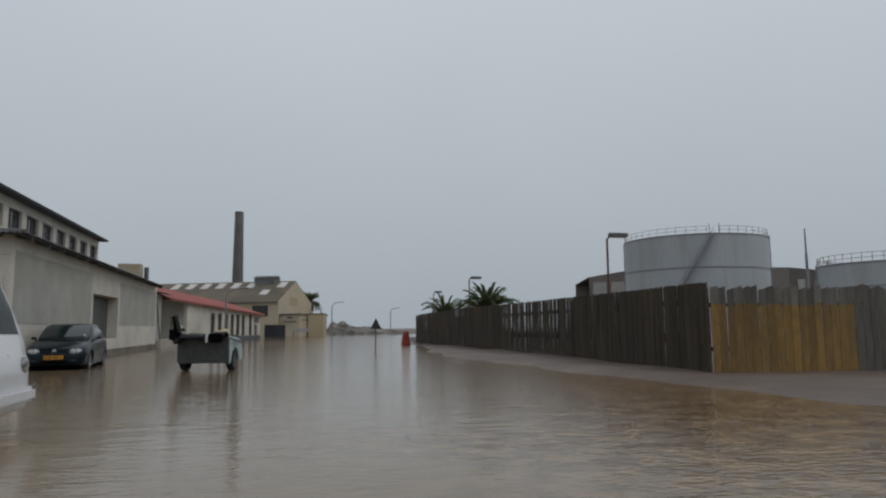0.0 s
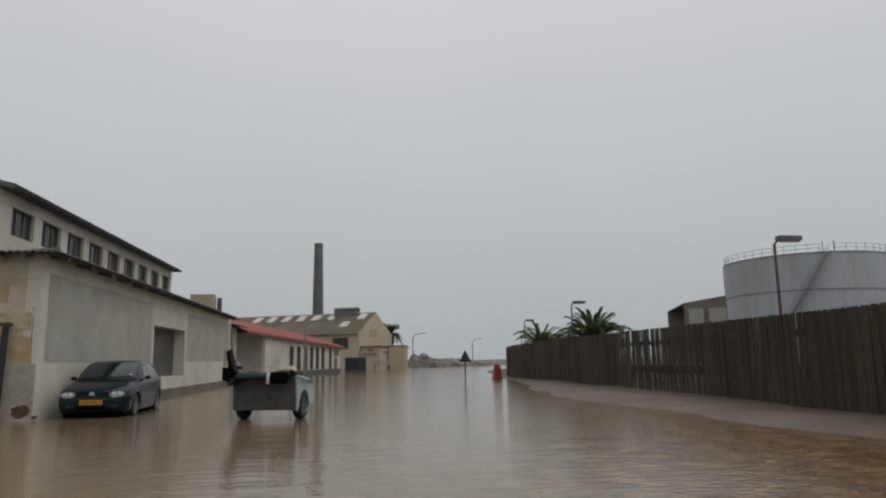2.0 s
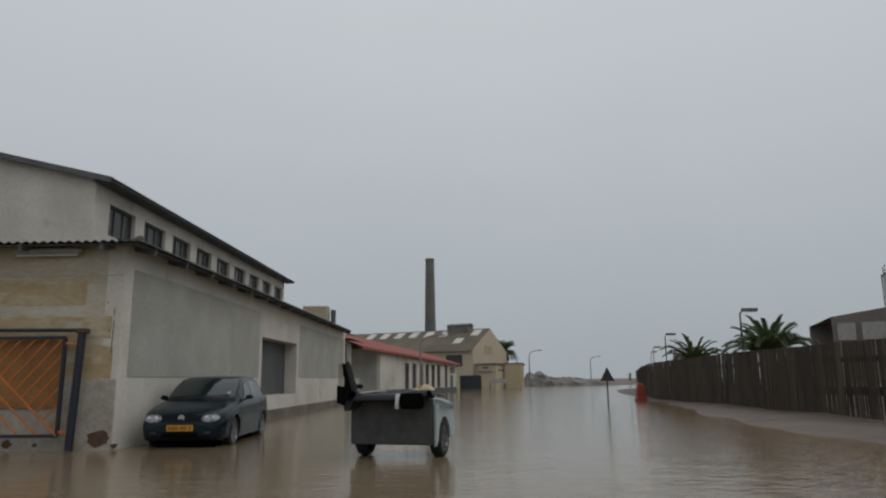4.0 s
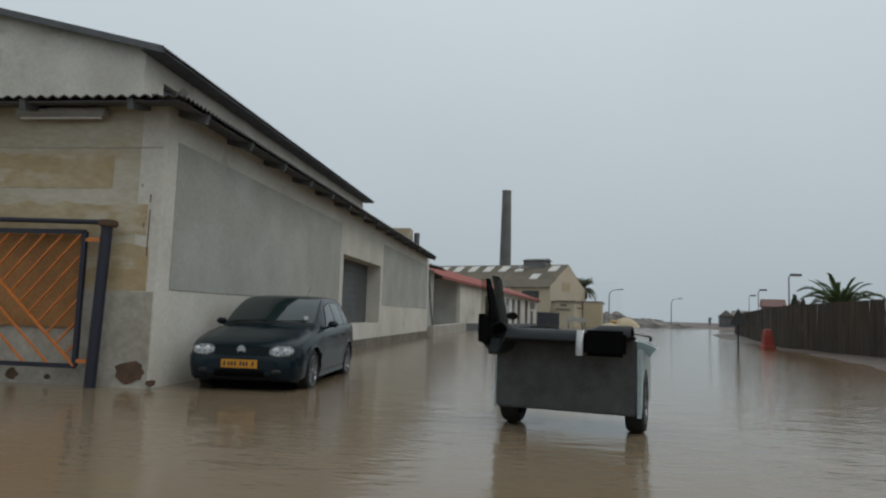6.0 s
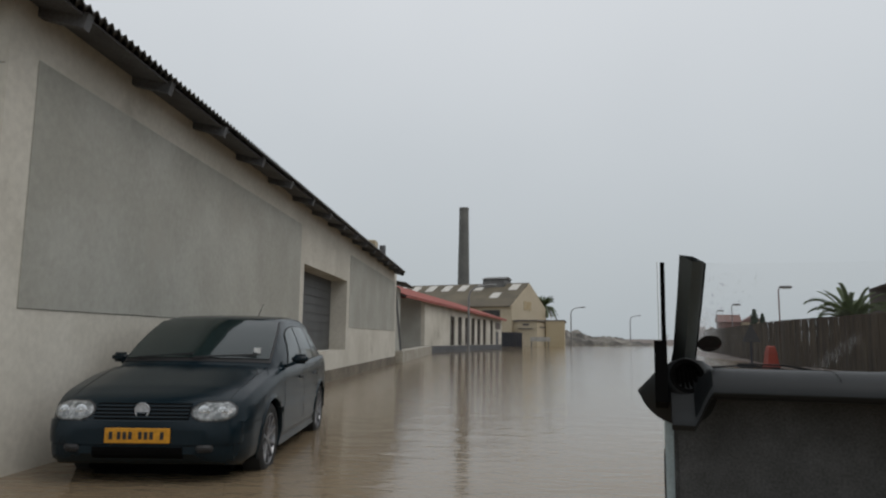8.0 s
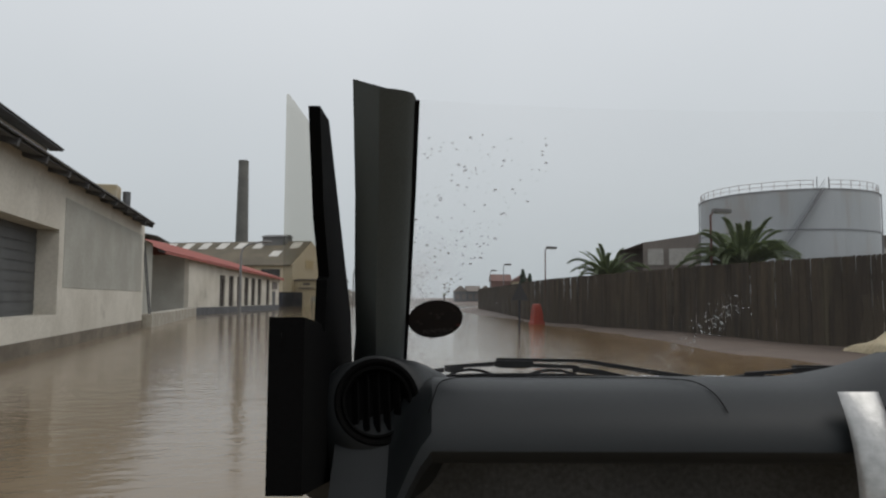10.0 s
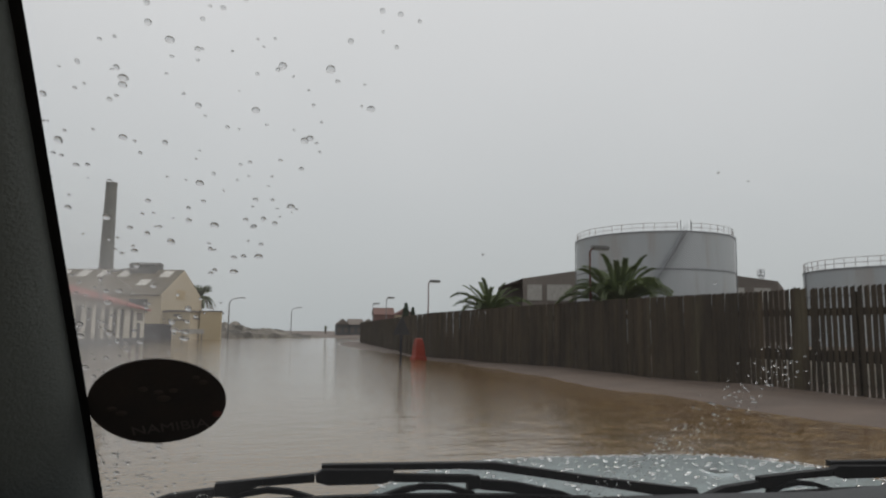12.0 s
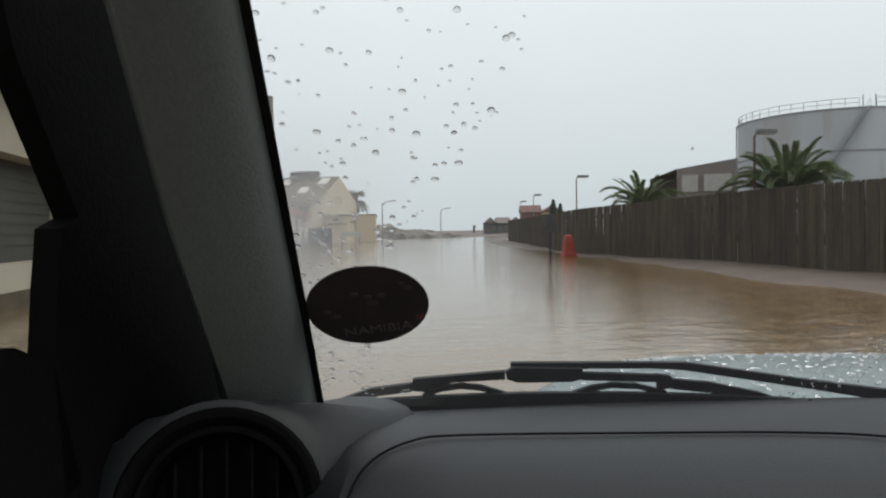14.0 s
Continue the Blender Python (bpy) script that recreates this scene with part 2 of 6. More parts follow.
M_WOODY = material("yellow_fence_board", (0.25, 0.145, 0.036), 0.75, (0.17, 0.105, 0.034), 3, 0.8, 30, 0.25, 0.3, 50, stretch=(1, 1, 0.3), random_tone=0.2, dirt=(0.15, 0.12, 0.075), dirt_scale=0.9, dirt_at=0.56)
M_WOODGREY = material("grey_fence_board", (0.16, 0.145, 0.12), 0.8, (0.10, 0.09, 0.075), 3, 0.7, 30, 0.3, 0.3, 50, stretch=(1, 1, 0.15), random_tone=0.25)
M_POSTWOOD = material("pale_fence_post", (0.30, 0.28, 0.24), 0.8, None, 3, 0.6, stretch=(1, 1, 0.2))
M_GROUND = material("wet_sandy_ground", (0.142, 0.103, 0.078), 0.6, (0.096, 0.069, 0.053), 0.5, 0.7, 12, 0.2, 0.5, 18, dirt=(0.10, 0.075, 0.055), dirt_scale=0.7, dirt_at=0.6)
M_ROCK = material("weathered_rock", (0.24, 0.22, 0.19), 0.9, (0.085, 0.08, 0.072), 0.4, 0.8, 2, 0.3, 0.6, 3)
M_FROND = material("palm_frond_green", (0.160, 0.200, 0.105), 0.6, (0.105, 0.138, 0.065), 2, 0.7, 20, 0.3, 0.1, random_tone=0.3)
M_FRONDDRY = material("dry_brown_palm_frond", (0.12, 0.09, 0.055), 0.8, (0.07, 0.055, 0.035), 2, 0.7, 20, 0.3, 0.1, random_tone=0.3)
M_CONIFER = material("dark_conifer_needles", (0.045, 0.065, 0.045), 0.8, (0.03, 0.045, 0.03), 2, 0.7)
M_TRUNK = material("palm_trunk_fibre", (0.10, 0.08, 0.055), 0.95, (0.05, 0.042, 0.03), 5, 0.7, 40, 0.3, 0.7, 30)
M_LAMPGREY = material("lamp_post_grey", (0.22, 0.22, 0.22), 0.5, None, 3, 0.4)
M_LAMPRED = material("lamp_post_rust_red", (0.15, 0.062, 0.048), 0.7, (0.10, 0.05, 0.04), 5, 0.6)
M_BARRIER = material("red_plastic_barrier", (0.30, 0.045, 0.026), 0.5, (0.22, 0.04, 0.026), 3, 0.5, 30, 0.1, 0.05)
M_BLUE = material("dark_blue_gate_paint", (0.010, 0.014, 0.030), 0.55, (0.018, 0.018, 0.028), 6, 0.6, 50, 0.25, 0.15)
M_ORANGE = material("orange_gate_paint", (0.62, 0.19, 0.03), 0.55, (0.45, 0.14, 0.03), 5, 0.6, 50, 0.2, 0.1)
M_BOARD = material("brown_gate_boarding", (0.34, 0.170, 0.058), 0.8, (0.25, 0.125, 0.045), 1.2, 0.7, 20, 0.2, 0.2)
M_SIGN = material("dark_sign_back", (0.03, 0.03, 0.033), 0.6)
M_WHITEPAINT = material("white_post_paint", (0.72, 0.72, 0.70), 0.6, None, 3, 0.3)
M_CARPAINT = material("dark_blue_car_paint", (0.004, 0.011, 0.016), 0.22, (0.005, 0.013, 0.018), 1.5, 0.4, 30, 0.08, 0, coat=0.08, spec=0.20)
M_BADGE = material("dull_chrome_badge", (0.60, 0.61, 0.62), 0.35, (0.40, 0.41, 0.42), 30, 0.8, metal=0.4, bump=0)
M_VANPAINT = material("white_car_paint", (0.66, 0.67, 0.68), 0.3, None, 1.5, 0.15, 20, 0.05, 0, coat=0.6)
M_BLACK = material("black_plastic", (0.018, 0.018, 0.019), 0.6, None, 8, 0.4, 150, 0.15, 0.1, 150)
M_TYRE = material("tyre_rubber", (0.018, 0.018, 0.018), 0.85, None, 8, 0.4)
M_RIM = material("worn_alloy_rim", (0.34, 0.34, 0.35), 0.4, (0.22, 0.22, 0.23), 8, 0.5, metal=0.8)
M_CHROME = material("bright_chrome", (0.75, 0.75, 0.75), 0.15, None, 5, 0.1, metal=1.0, bump=0)
M_CARGLASS = material("tinted_car_glass", (0.014, 0.024, 0.024), 0.05, None, 2, 0.2, 10, 0.05, 0, spec=0.8)
M_LAMPGLASS = material("headlamp_lens", (0.36, 0.37, 0.37), 0.15, (0.10, 0.11, 0.11), 18, 0.9, 60, 0.2, 0, spec=0.8, coat=0.5)
M_PLATE = material("yellow_number_plate", (0.58, 0.26, 0.012), 0.5, None, 6, 0.2)
M_DASH = material("grey_black_dashboard_plastic", (0.0145, 0.0168, 0.018), 0.5, (0.0105, 0.0123, 0.0135), 2, 0.4, 300, 0.15, 0.10, 500, spec=0.32)
M_TRIM = material("grey_pillar_trim", (0.086, 0.096, 0.093), 0.75, (0.074, 0.082, 0.079), 3, 0.5, 250, 0.1, 0.2, 400, spec=0.2)
M_CABINBLACK = material("black_cabin_trim", (0.0045, 0.0045, 0.0045), 0.85, None, 4, 0.4, 150, 0.15, 0.2, 300, spec=0.04)
M_RUBBER = material("wiper_rubber", (0.012, 0.012, 0.013), 0.6, None, 20, 0.4, spec=0.2)
M_SILVER = material("satin_silver_trim", (0.48, 0.48, 0.47), 0.35, None, 6, 0.2, metal=0.6)
M_CLOTH = material("cream_towelling", (0.66, 0.56, 0.38), 0.95, (0.56, 0.46, 0.30), 8, 0.6, 220, 0.25, 0.9, 260)
M_CLOTHIN = material("ochre_towel_lining", (0.60, 0.40, 0.15), 0.95, (0.50, 0.32, 0.12), 8, 0.6, 220, 0.25, 0.9, 260)
M_STICKER = material("dark_brown_sticker", (0.014, 0.011, 0.010), 0.7, (0.026, 0.018, 0.015), 30, 0.6, 300, 0.2, 0)
M_STICKTEXT = material("dull_sticker_print", (0.090, 0.074, 0.070), 0.7)
M_STICKMARK = material("faint_sticker_print", (0.048, 0.034, 0.030), 0.7)
M_STICKRED = material("red_sticker_print", (0.12, 0.035, 0.03), 0.7)
M_BONNET = material("wet_pale_blue_bonnet_paint", (0.50, 0.59, 0.60), 0.35, (0.41, 0.50, 0.51), 30, 0.5, 120, 0.2, 0.12, 70, coat=0.3)
M_FELT = material("grey_sound_felt", (0.10, 0.10, 0.098), 0.95, (0.07, 0.07, 0.068), 6, 0.6, 80, 0.3, 0.4, 120, spec=0.1)
M_SKIP = material("dark_blue_container_steel", (0.025, 0.028, 0.040), 0.6, (0.04, 0.04, 0.045), 0.6, 0.6)
M_HOUSE = material("far_grey_house_wall", (0.14, 0.145, 0.15), 0.9, None, 0.1, 0.5)
M_HOUSERED = material("far_red_house_roof", (0.20, 0.12, 0.105), 0.9, None, 0.1, 0.5)
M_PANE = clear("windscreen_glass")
pn, pl = M_PANE.node_tree.nodes, M_PANE.node_tree.links      # faint scatter added as haze to lift the darks seen through the screen
haze_mix, haze_scatter = pn.new("ShaderNodeMixShader"), pn.new("ShaderNodeBsdfTranslucent")
haze_mix.inputs[0].default_value = 0.008
pl.new(pn["Mix Shader"].outputs[0], haze_mix.inputs[1])
pl.new(haze_scatter.outputs[0], haze_mix.inputs[2])
pl.new(haze_mix.outputs[0], pn["Material Output"].inputs[0])
M_SIDEPANE = clear("tinted_side_glass", (0.83, 0.82, 0.785))
M_DROP = bpy.data.materials.new("rain_drop_water")
M_DROP.use_nodes = True
M_DROP.node_tree.nodes["Principled BSDF"].inputs["Transmission Weight"].default_value = 1.0
M_DROP.node_tree.nodes["Principled BSDF"].inputs["IOR"].default_value = 1.33
M_DROP.node_tree.nodes["Principled BSDF"].inputs["Roughness"].default_value = 0.0



def mist_material():
    """Thin condensation: patches of fine droplets that scatter the daylight."""
    m = bpy.data.materials.new("misted_glass_film")
    m.use_nodes = True
    n, l = m.node_tree.nodes, m.node_tree.links
    n.clear()
    out, mx, tr, df, t, co, sep, r, mul = (n.new("ShaderNode" + k) for k in ("OutputMaterial", "MixShader", "BsdfTransparent", "BsdfTranslucent", "TexNoise", "TexCoord", "SeparateXYZ", "MapRange", "Math"))
    df.inputs[0].default_value = (0.66, 0.645, 0.64, 1)
    t.inputs["Scale"].default_value, t.inputs["Detail"].default_value = 9.0, 6.0
    r.inputs["From Min"].default_value, r.inputs["From Max"].default_value = -0.04, -0.145
    r.inputs["To Min"].default_value, r.inputs["To Max"].default_value = 0.02, 0.70
    low, mul2 = n.new("ShaderNodeMapRange"), n.new("ShaderNodeMath")
    low.inputs["From Min"].default_value, low.inputs["From Max"].default_value = 1.33, 1.25
    low.inputs["To Min"].default_value, low.inputs["To Max"].default_value = 0.12, 1.0
    mul.operation = mul2.operation = "MULTIPLY"
    l.new(co.outputs["Object"], t.inputs["Vector"])
    l.new(co.outputs["Object"], sep.inputs[0])
    l.new(sep.outputs["X"], r.inputs[0])
    l.new(t.outputs["Fac"], mul.inputs[0])
    l.new(r.outputs[0], mul.inputs[1])
    l.new(sep.outputs["Z"], low.inputs[0])
    foot, mul3 = n.new("ShaderNodeMapRange"), n.new("ShaderNodeMath")
    foot.inputs["From Min"].default_value, foot.inputs["From Max"].default_value = 1.08, 1.17
    foot.inputs["To Min"].default_value = 0.1
    mul3.operation = "MULTIPLY"
    l.new(sep.outputs["Z"], foot.inputs[0])
    l.new(mul.outputs[0], mul3.inputs[0])
    l.new(foot.outputs[0], mul3.inputs[1])
    l.new(mul3.outputs[0], mul2.inputs[0])
    l.new(low.outputs[0], mul2.inputs[1])
    l.new(mul2.outputs[0], mx.inputs[0])
    l.new(tr.outputs[0], mx.inputs[1])
    l.new(df.outputs[0], mx.inputs[2])
    l.new(mx.outputs[0], out.inputs[0])
    return m


M_MIST = mist_material()
fn, fl = M_FROND.node_tree.nodes, M_FROND.node_tree.links
f_tr, f_mx = fn.new("ShaderNodeBsdfTranslucent"), fn.new("ShaderNodeMixShader")
f_tr.inputs[0].default_value, f_mx.inputs[0].default_value = (0.16, 0.21, 0.08, 1), 0.42
fl.new(fn["Principled BSDF"].outputs[0], f_mx.inputs[1])
fl.new(f_tr.outputs[0], f_mx.inputs[2])
fl.new(f_mx.outputs[0], fn["Material Output"].inputs[0])


def water_material():
    m = bpy.data.materials.new("muddy_flood_water")
    m.use_nodes = True
    n, l = m.node_tree.nodes, m.node_tree.links
    p = n["Principled BSDF"]
    co = n.new("ShaderNodeTexCoord")
    big, mixc = n.new("ShaderNodeTexNoise"), n.new("ShaderNodeMixRGB")
    big.inputs["Scale"].default_value, big.inputs["Detail"].default_value = 0.14, 5
    mixc.inputs[1].default_value, mixc.inputs[2].default_value = (0.232, 0.180, 0.120, 1), (0.178, 0.130, 0.080, 1)
    l.new(co.outputs["Object"], big.inputs["Vector"])
    l.new(big.outputs["Fac"], mixc.inputs[0])
    sep, lean, shal, wob = n.new("ShaderNodeSeparateXYZ"), n.new("ShaderNodeMath"), n.new("ShaderNodeMapRange"), n.new("ShaderNodeTexNoise")
    wob.inputs["Scale"].default_value, wob.inputs["Detail"].default_value = 0.5, 5
    lean.operation, lean.inputs[1].default_value = "MULTIPLY_ADD", 5.0
    shal.inputs["From Min"].default_value, shal.inputs["From Max"].default_value = 3.0, 10.0
    brown = n.new("ShaderNodeMixRGB")
    patch, tone, mott = n.new("ShaderNodeTexNoise"), n.new("ShaderNodeMapRange"), n.new("ShaderNodeMixRGB")
    patch.inputs["Scale"].default_value, patch.inputs["Detail"].default_value = 2.6, 7
    tone.inputs["From Min"].default_value, tone.inputs["From Max"].default_value = 0.40, 0.62
    mott.inputs[1].default_value, mott.inputs[2].default_value = (0.098, 0.055, 0.020, 1), (0.232, 0.150, 0.066, 1)
    l.new(co.outputs["Object"], patch.inputs["Vector"])
    l.new(patch.outputs["Fac"], tone.inputs[0])
    l.new(tone.outputs[0], mott.inputs[0])
    l.new(mott.outputs[0], brown.inputs[2])
    l.new(co.outputs["Object"], sep.inputs[0])
    l.new(co.outputs["Object"], wob.inputs["Vector"])
    l.new(wob.outputs["Fac"], lean.inputs[0])
    l.new(sep.outputs["X"], lean.inputs[2])
    l.new(lean.outputs[0], shal.inputs[0])
    l.new(shal.outputs[0], brown.inputs[0])
    l.new(mixc.outputs[0], brown.inputs[1])
    l.new(brown.outputs[0], p.inputs["Base Color"])
    p.inputs["Roughness"].default_value, p.inputs["IOR"].default_value = 0.06, 1.33
    last = None
    for s, d, stretch, strength in ((0.9, 3, (1, 2.2, 1), 0.20), (2.4, 3, (1, 2.4, 1), 0.22), (6.0, 4, (1, 2.0, 1), 0.40), (9.0, 3, (1, 1.4, 1), 0.0)):
        mp, t, b = n.new("ShaderNodeMapping"), n.new("ShaderNodeTexNoise"), n.new("ShaderNodeBump")
        mp.inputs["Scale"].default_value, mp.inputs["Rotation"].default_value = stretch, (0, 0, 0.3)
        t.inputs["Scale"].default_value, t.inputs["Detail"].default_value = s, d
        b.inputs["Strength"].default_value, b.inputs["Distance"].default_value = strength, 0.05 if s < 2 else (0.03 if s < 4 else (0.012 if s < 8 else 0.03))
        l.new(co.outputs["Object"], mp.inputs[0])
        l.new(mp.outputs[0], t.inputs["Vector"])
        l.new(t.outputs["Fac"], b.inputs["Height"])
        if not strength:                  # short chop over the shallows alone
            chop = n.new("ShaderNodeMath")
            chop.operation, chop.inputs[1].default_value = "MULTIPLY", 0.36
            l.new(shal.outputs[0], chop.inputs[0])
            l.new(chop.outputs[0], b.inputs["Strength"])
        if last:
            l.new(last, b.inputs["Normal"])
        last = b.outputs[0]
    l.new(last, p.inputs["Normal"])
    return m


M_WATER = water_material()


# ---- ground and flood water ----
def shore_x(y):
    return float(np.interp(y, [-60, -12, 0, 8, 15, 20, 31, 40, 52, 70, 120], [12, 10.4, 9.4, 8.8, 9.3, 10.3, 11.7, 13.0, 14.6, 18.2, 40]))


def fence_x(y):
    return float(np.interp(y, [-20, -4, 3, 10, 17, 24, 29, 32, 35, 38, 71], [10.7, 11.68, 12.15, 12.42, 12.46, 12.36, 12.22, 12.25, 12.62, 13.2, 20.8]))


def ground_z(x, y):
    z = -0.16
    d = x - shore_x(y)
    wob = 0.05 * noise.noise(Vector((x * 0.35, y * 0.35, 0))) + 0.02 * noise.noise(Vector((x * 1.6, y * 1.6, 3)))
    z += 0.24 * min(max((d + 1.7) / 2.6, 0), 1) ** 0.8
    if y > 112:
        z += 0.45 * min((y - 112) / 40, 1.0)
    if x < -30 and y < 200:
        z += 0.4
    return z + wob * (1 if z > -0.15 else 0.4)


xs = sorted(set([-2500, -900, -400, -200, -100, -60, -40, -30, -20] + list(np.arange(-12, 4, 2.0)) + [float(v) for v in np.arange(4, 17, 0.35)] + [18, 20, 24, 30, 36, 44, 54, 66, 80, 100, 140, 200, 400, 900, 2500]))
ys = sorted(set([-900, -300, -120, -60, -40] + [float(v) for v in np.arange(-30, 56, 0.8)] + [58, 62, 68, 74, 80, 88, 96, 104, 112, 118, 124, 130, 140, 155, 180, 230, 320, 500, 900, 2000, 4000]))
bm = B()
sheet(bm, [[(x, y, ground_z(x, y)) for x in xs] for y in ys])
solid("ground", bm, M_GROUND, "wet sandy ground that rises out of the flood", "ground", kind="structure", smooth=True)

bm = B()
sheet(bm, [[(x, y, 0.0) for x in (-300, -40, 0, 20, 60, 300)] for y in (-300, -40, 0, 40, 100, 135)])
solid("water", bm, M_WATER, "brown muddy flood water with fine ripples", "water", kind="structure")


# ---- corrugated sheet ----
def corrugated(bm, a, b, c, d, pitch=0.12, depth=0.022, thick=0.012):
    """A wavy sheet whose eave runs from a to b and whose upper edge runs from d to c; the waves run up the slope."""
    a, b, c, d = map(Vector, (a, b, c, d))
    n = max(int((b - a).length / pitch * 4), 4)
    up = ((b - a).cross(d - a)).normalized()
    if up.z < 0:
        up = -up
    rows = ([], [], [], [])
    for i in range(n + 1):
        f = i / n
        w = up * depth * math.sin(i * math.pi / 2)
        lo, hi = a.lerp(b, f) + w, d.lerp(c, f) + w
        rows[0].append(lo)
        rows[1].append(hi)
        rows[2].append(hi - up * thick)
        rows[3].append(lo - up * thick)
    sheet(bm, [rows[0], rows[1], rows[2], rows[3], rows[0]])
    return bm


# ---- main warehouse on the street ----
WX, Y0, Y1 = -5.55, 4.62, 30.2        # street wall and its two ends
XB = -22.0                            # far back of the building
house = thing("warehouse", pose(0, 0, 0), "whitewashed old warehouse with grey panels and tin roofs", "building")
T = 0.35
bm = B()                               # the street wall, with the loading opening through it
D0, D1, DZ0, DZ1 = 14.17, 18.95, 0.78, 2.73
box(bm, WX - T, WX, Y0, D0, -0.4, 4.05)
box(bm, WX - T, WX, D1, Y1, -0.4, 4.05)
box(bm, WX - T, WX, D0, D1, -0.4, DZ0)
box(bm, WX - T, WX, D0, D1, DZ1, 4.05)
part("street_wall", bm, M_WHITE, house)
bm = B()
box(bm, XB, WX - T, Y0, Y0 + T, -0.4, 4.05)
part("end_wall", bm, M_CREAM, house, "cream end wall with ochre stains")
bm = B()
box(bm, WX - 0.10, WX - 0.012, Y0 - 0.007, Y0 + 0.02, 1.33, 3.95)
part("corner_plaster", bm, M_WHITE, house)
for x, z0, z1 in ((WX - 0.14, 2.57, 2.70), (WX - 0.145, 1.83, 2.48), (WX - 0.25, 2.22, 2.30), (WX - 0.30, 2.80, 2.84)):
    bm = B()
    vs = box(bm, x - 0.006, x + 0.006, Y0 - 0.009, Y0 - 0.004, z0, z1)
    for v in vs:
        v.co.x += 0.02 * math.sin(v.co.z * 9)
    part("wall_crack", bm, M_RUST, house)
bm = B()
box(bm, XB, WX - 0.02, Y0 - 0.012, Y0 + 0.1, -0.3, 1.32)
part("wall_base", bm, M_BAND, house, "patched whiter wall base")
bm = B()
box(bm, WX - T - 0.6, WX - T, D0 - 0.3, D0, DZ0 - 0.2, DZ1 + 0.2)
box(bm, WX - T - 0.6, WX - T, D1, D1 + 0.3, DZ0 - 0.2, DZ1 + 0.2)
box(bm, WX - T - 0.6, WX - T, D0, D1, DZ0 - 0.2, DZ0)
box(bm, WX - T - 0.6, WX - T, D0, D1, DZ1, DZ1 + 0.2)
part("door_recess", bm, M_WHITE, house)
bm = B()
box(bm, WX - 0.56, WX - 0.48, D0, D1, DZ0, DZ1)
ld = part("loading_door", bm, M_SHUTTER, house, "dark grey roller door set deep in the wall")
for k in range(9):
    z = DZ0 + 0.1 + k * 0.215
    bm = B()
    box(bm, WX - 0.48, WX - 0.465, D0 + 0.01, D1 - 0.01, z, z + 0.16)
    part("door_slat", bm, M_SHUTTER, ld)
for y0, y1, z0, z1 in ((4.99, 13.82, 1.37, 3.54), (19.35, 29.7, 1.40, 3.54)):
    bm = B()
    box(bm, WX - 0.05, WX + 0.012, y0, y1, z0, z1)
    part("wall_panel", rounded(bm, 0.004, 1), M_PANEL, house, "flat grey painted wall panel")
bm = B()
box(bm, WX - 0.05, WX + 0.022, Y0 + 3.2, Y1 + 0.02, -0.3, 0.30)
part("plinth", bm, M_PLINTH, house, "silt-stained brown wall foot")
bm = B()                               # closing walls at the back
box(bm, XB, WX - T, Y1 - T, Y1, -0.4, 4.05)
box(bm, XB - T, XB, Y0, Y1, -0.4, 8.0)
part("back_wall", bm, M_WHITE, house)
# lower roof, hipped at the corner
EX, EY, EZ = WX + 0.50, Y0 - 0.50, 3.97
UX, UY, UZ0 = -9.45, 10.55, 4.87
bm = B()
corrugated(bm, (EX, EY, EZ), (EX, Y1 - 0.9, EZ), (UX, Y1 + 0.1, UZ0), (UX, UY, UZ0))
part("lower_roof", bm, M_ROOF, house, "weathered corrugated roof over the street front")
bm = B()
corrugated(bm, (XB, EY, EZ), (EX, EY, EZ), (UX, UY, UZ0), (XB, UY, UZ0), pitch=0.17, depth=0.022)
part("lower_roof", bm, M_ROOF, house, "weathered corrugated roof over the end wall")
bm = B()
bar(bm, [(EX, EY, EZ + 0.03), (UX, UY, UZ0 + 0.03)], 0.06)
part("hip_cap", bm, M_ROOF, house)
for k in range(16):                    # rafter ends under the eaves
    y = Y0 + 0.35 + k * 1.62
    bm = B()
    beam(bm, (WX - 0.1, y, EZ + 0.05), (EX - 0.06, y, EZ - 0.10), 0.09, 0.15)
    part("rafter_end", bm, M_SOFFIT, house)
for k in range(9):
    x = WX - 0.3 - k * 1.62
    bm = B()
    beam(bm, (x, Y0 + 0.1, EZ + 0.03), (x, EY + 0.06, EZ - 0.10), 0.09, 0.15)
    part("rafter_end", bm, M_SOFFIT, house)
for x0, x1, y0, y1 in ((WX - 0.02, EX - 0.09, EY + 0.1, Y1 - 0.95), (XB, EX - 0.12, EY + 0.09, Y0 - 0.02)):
    bm = B()                           # sheet below the roof sheets, in the darker rafter colour
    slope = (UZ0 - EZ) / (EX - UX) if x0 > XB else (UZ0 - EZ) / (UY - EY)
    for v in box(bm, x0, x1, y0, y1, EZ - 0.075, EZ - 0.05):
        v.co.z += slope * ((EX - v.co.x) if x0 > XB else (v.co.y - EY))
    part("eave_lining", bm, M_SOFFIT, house)
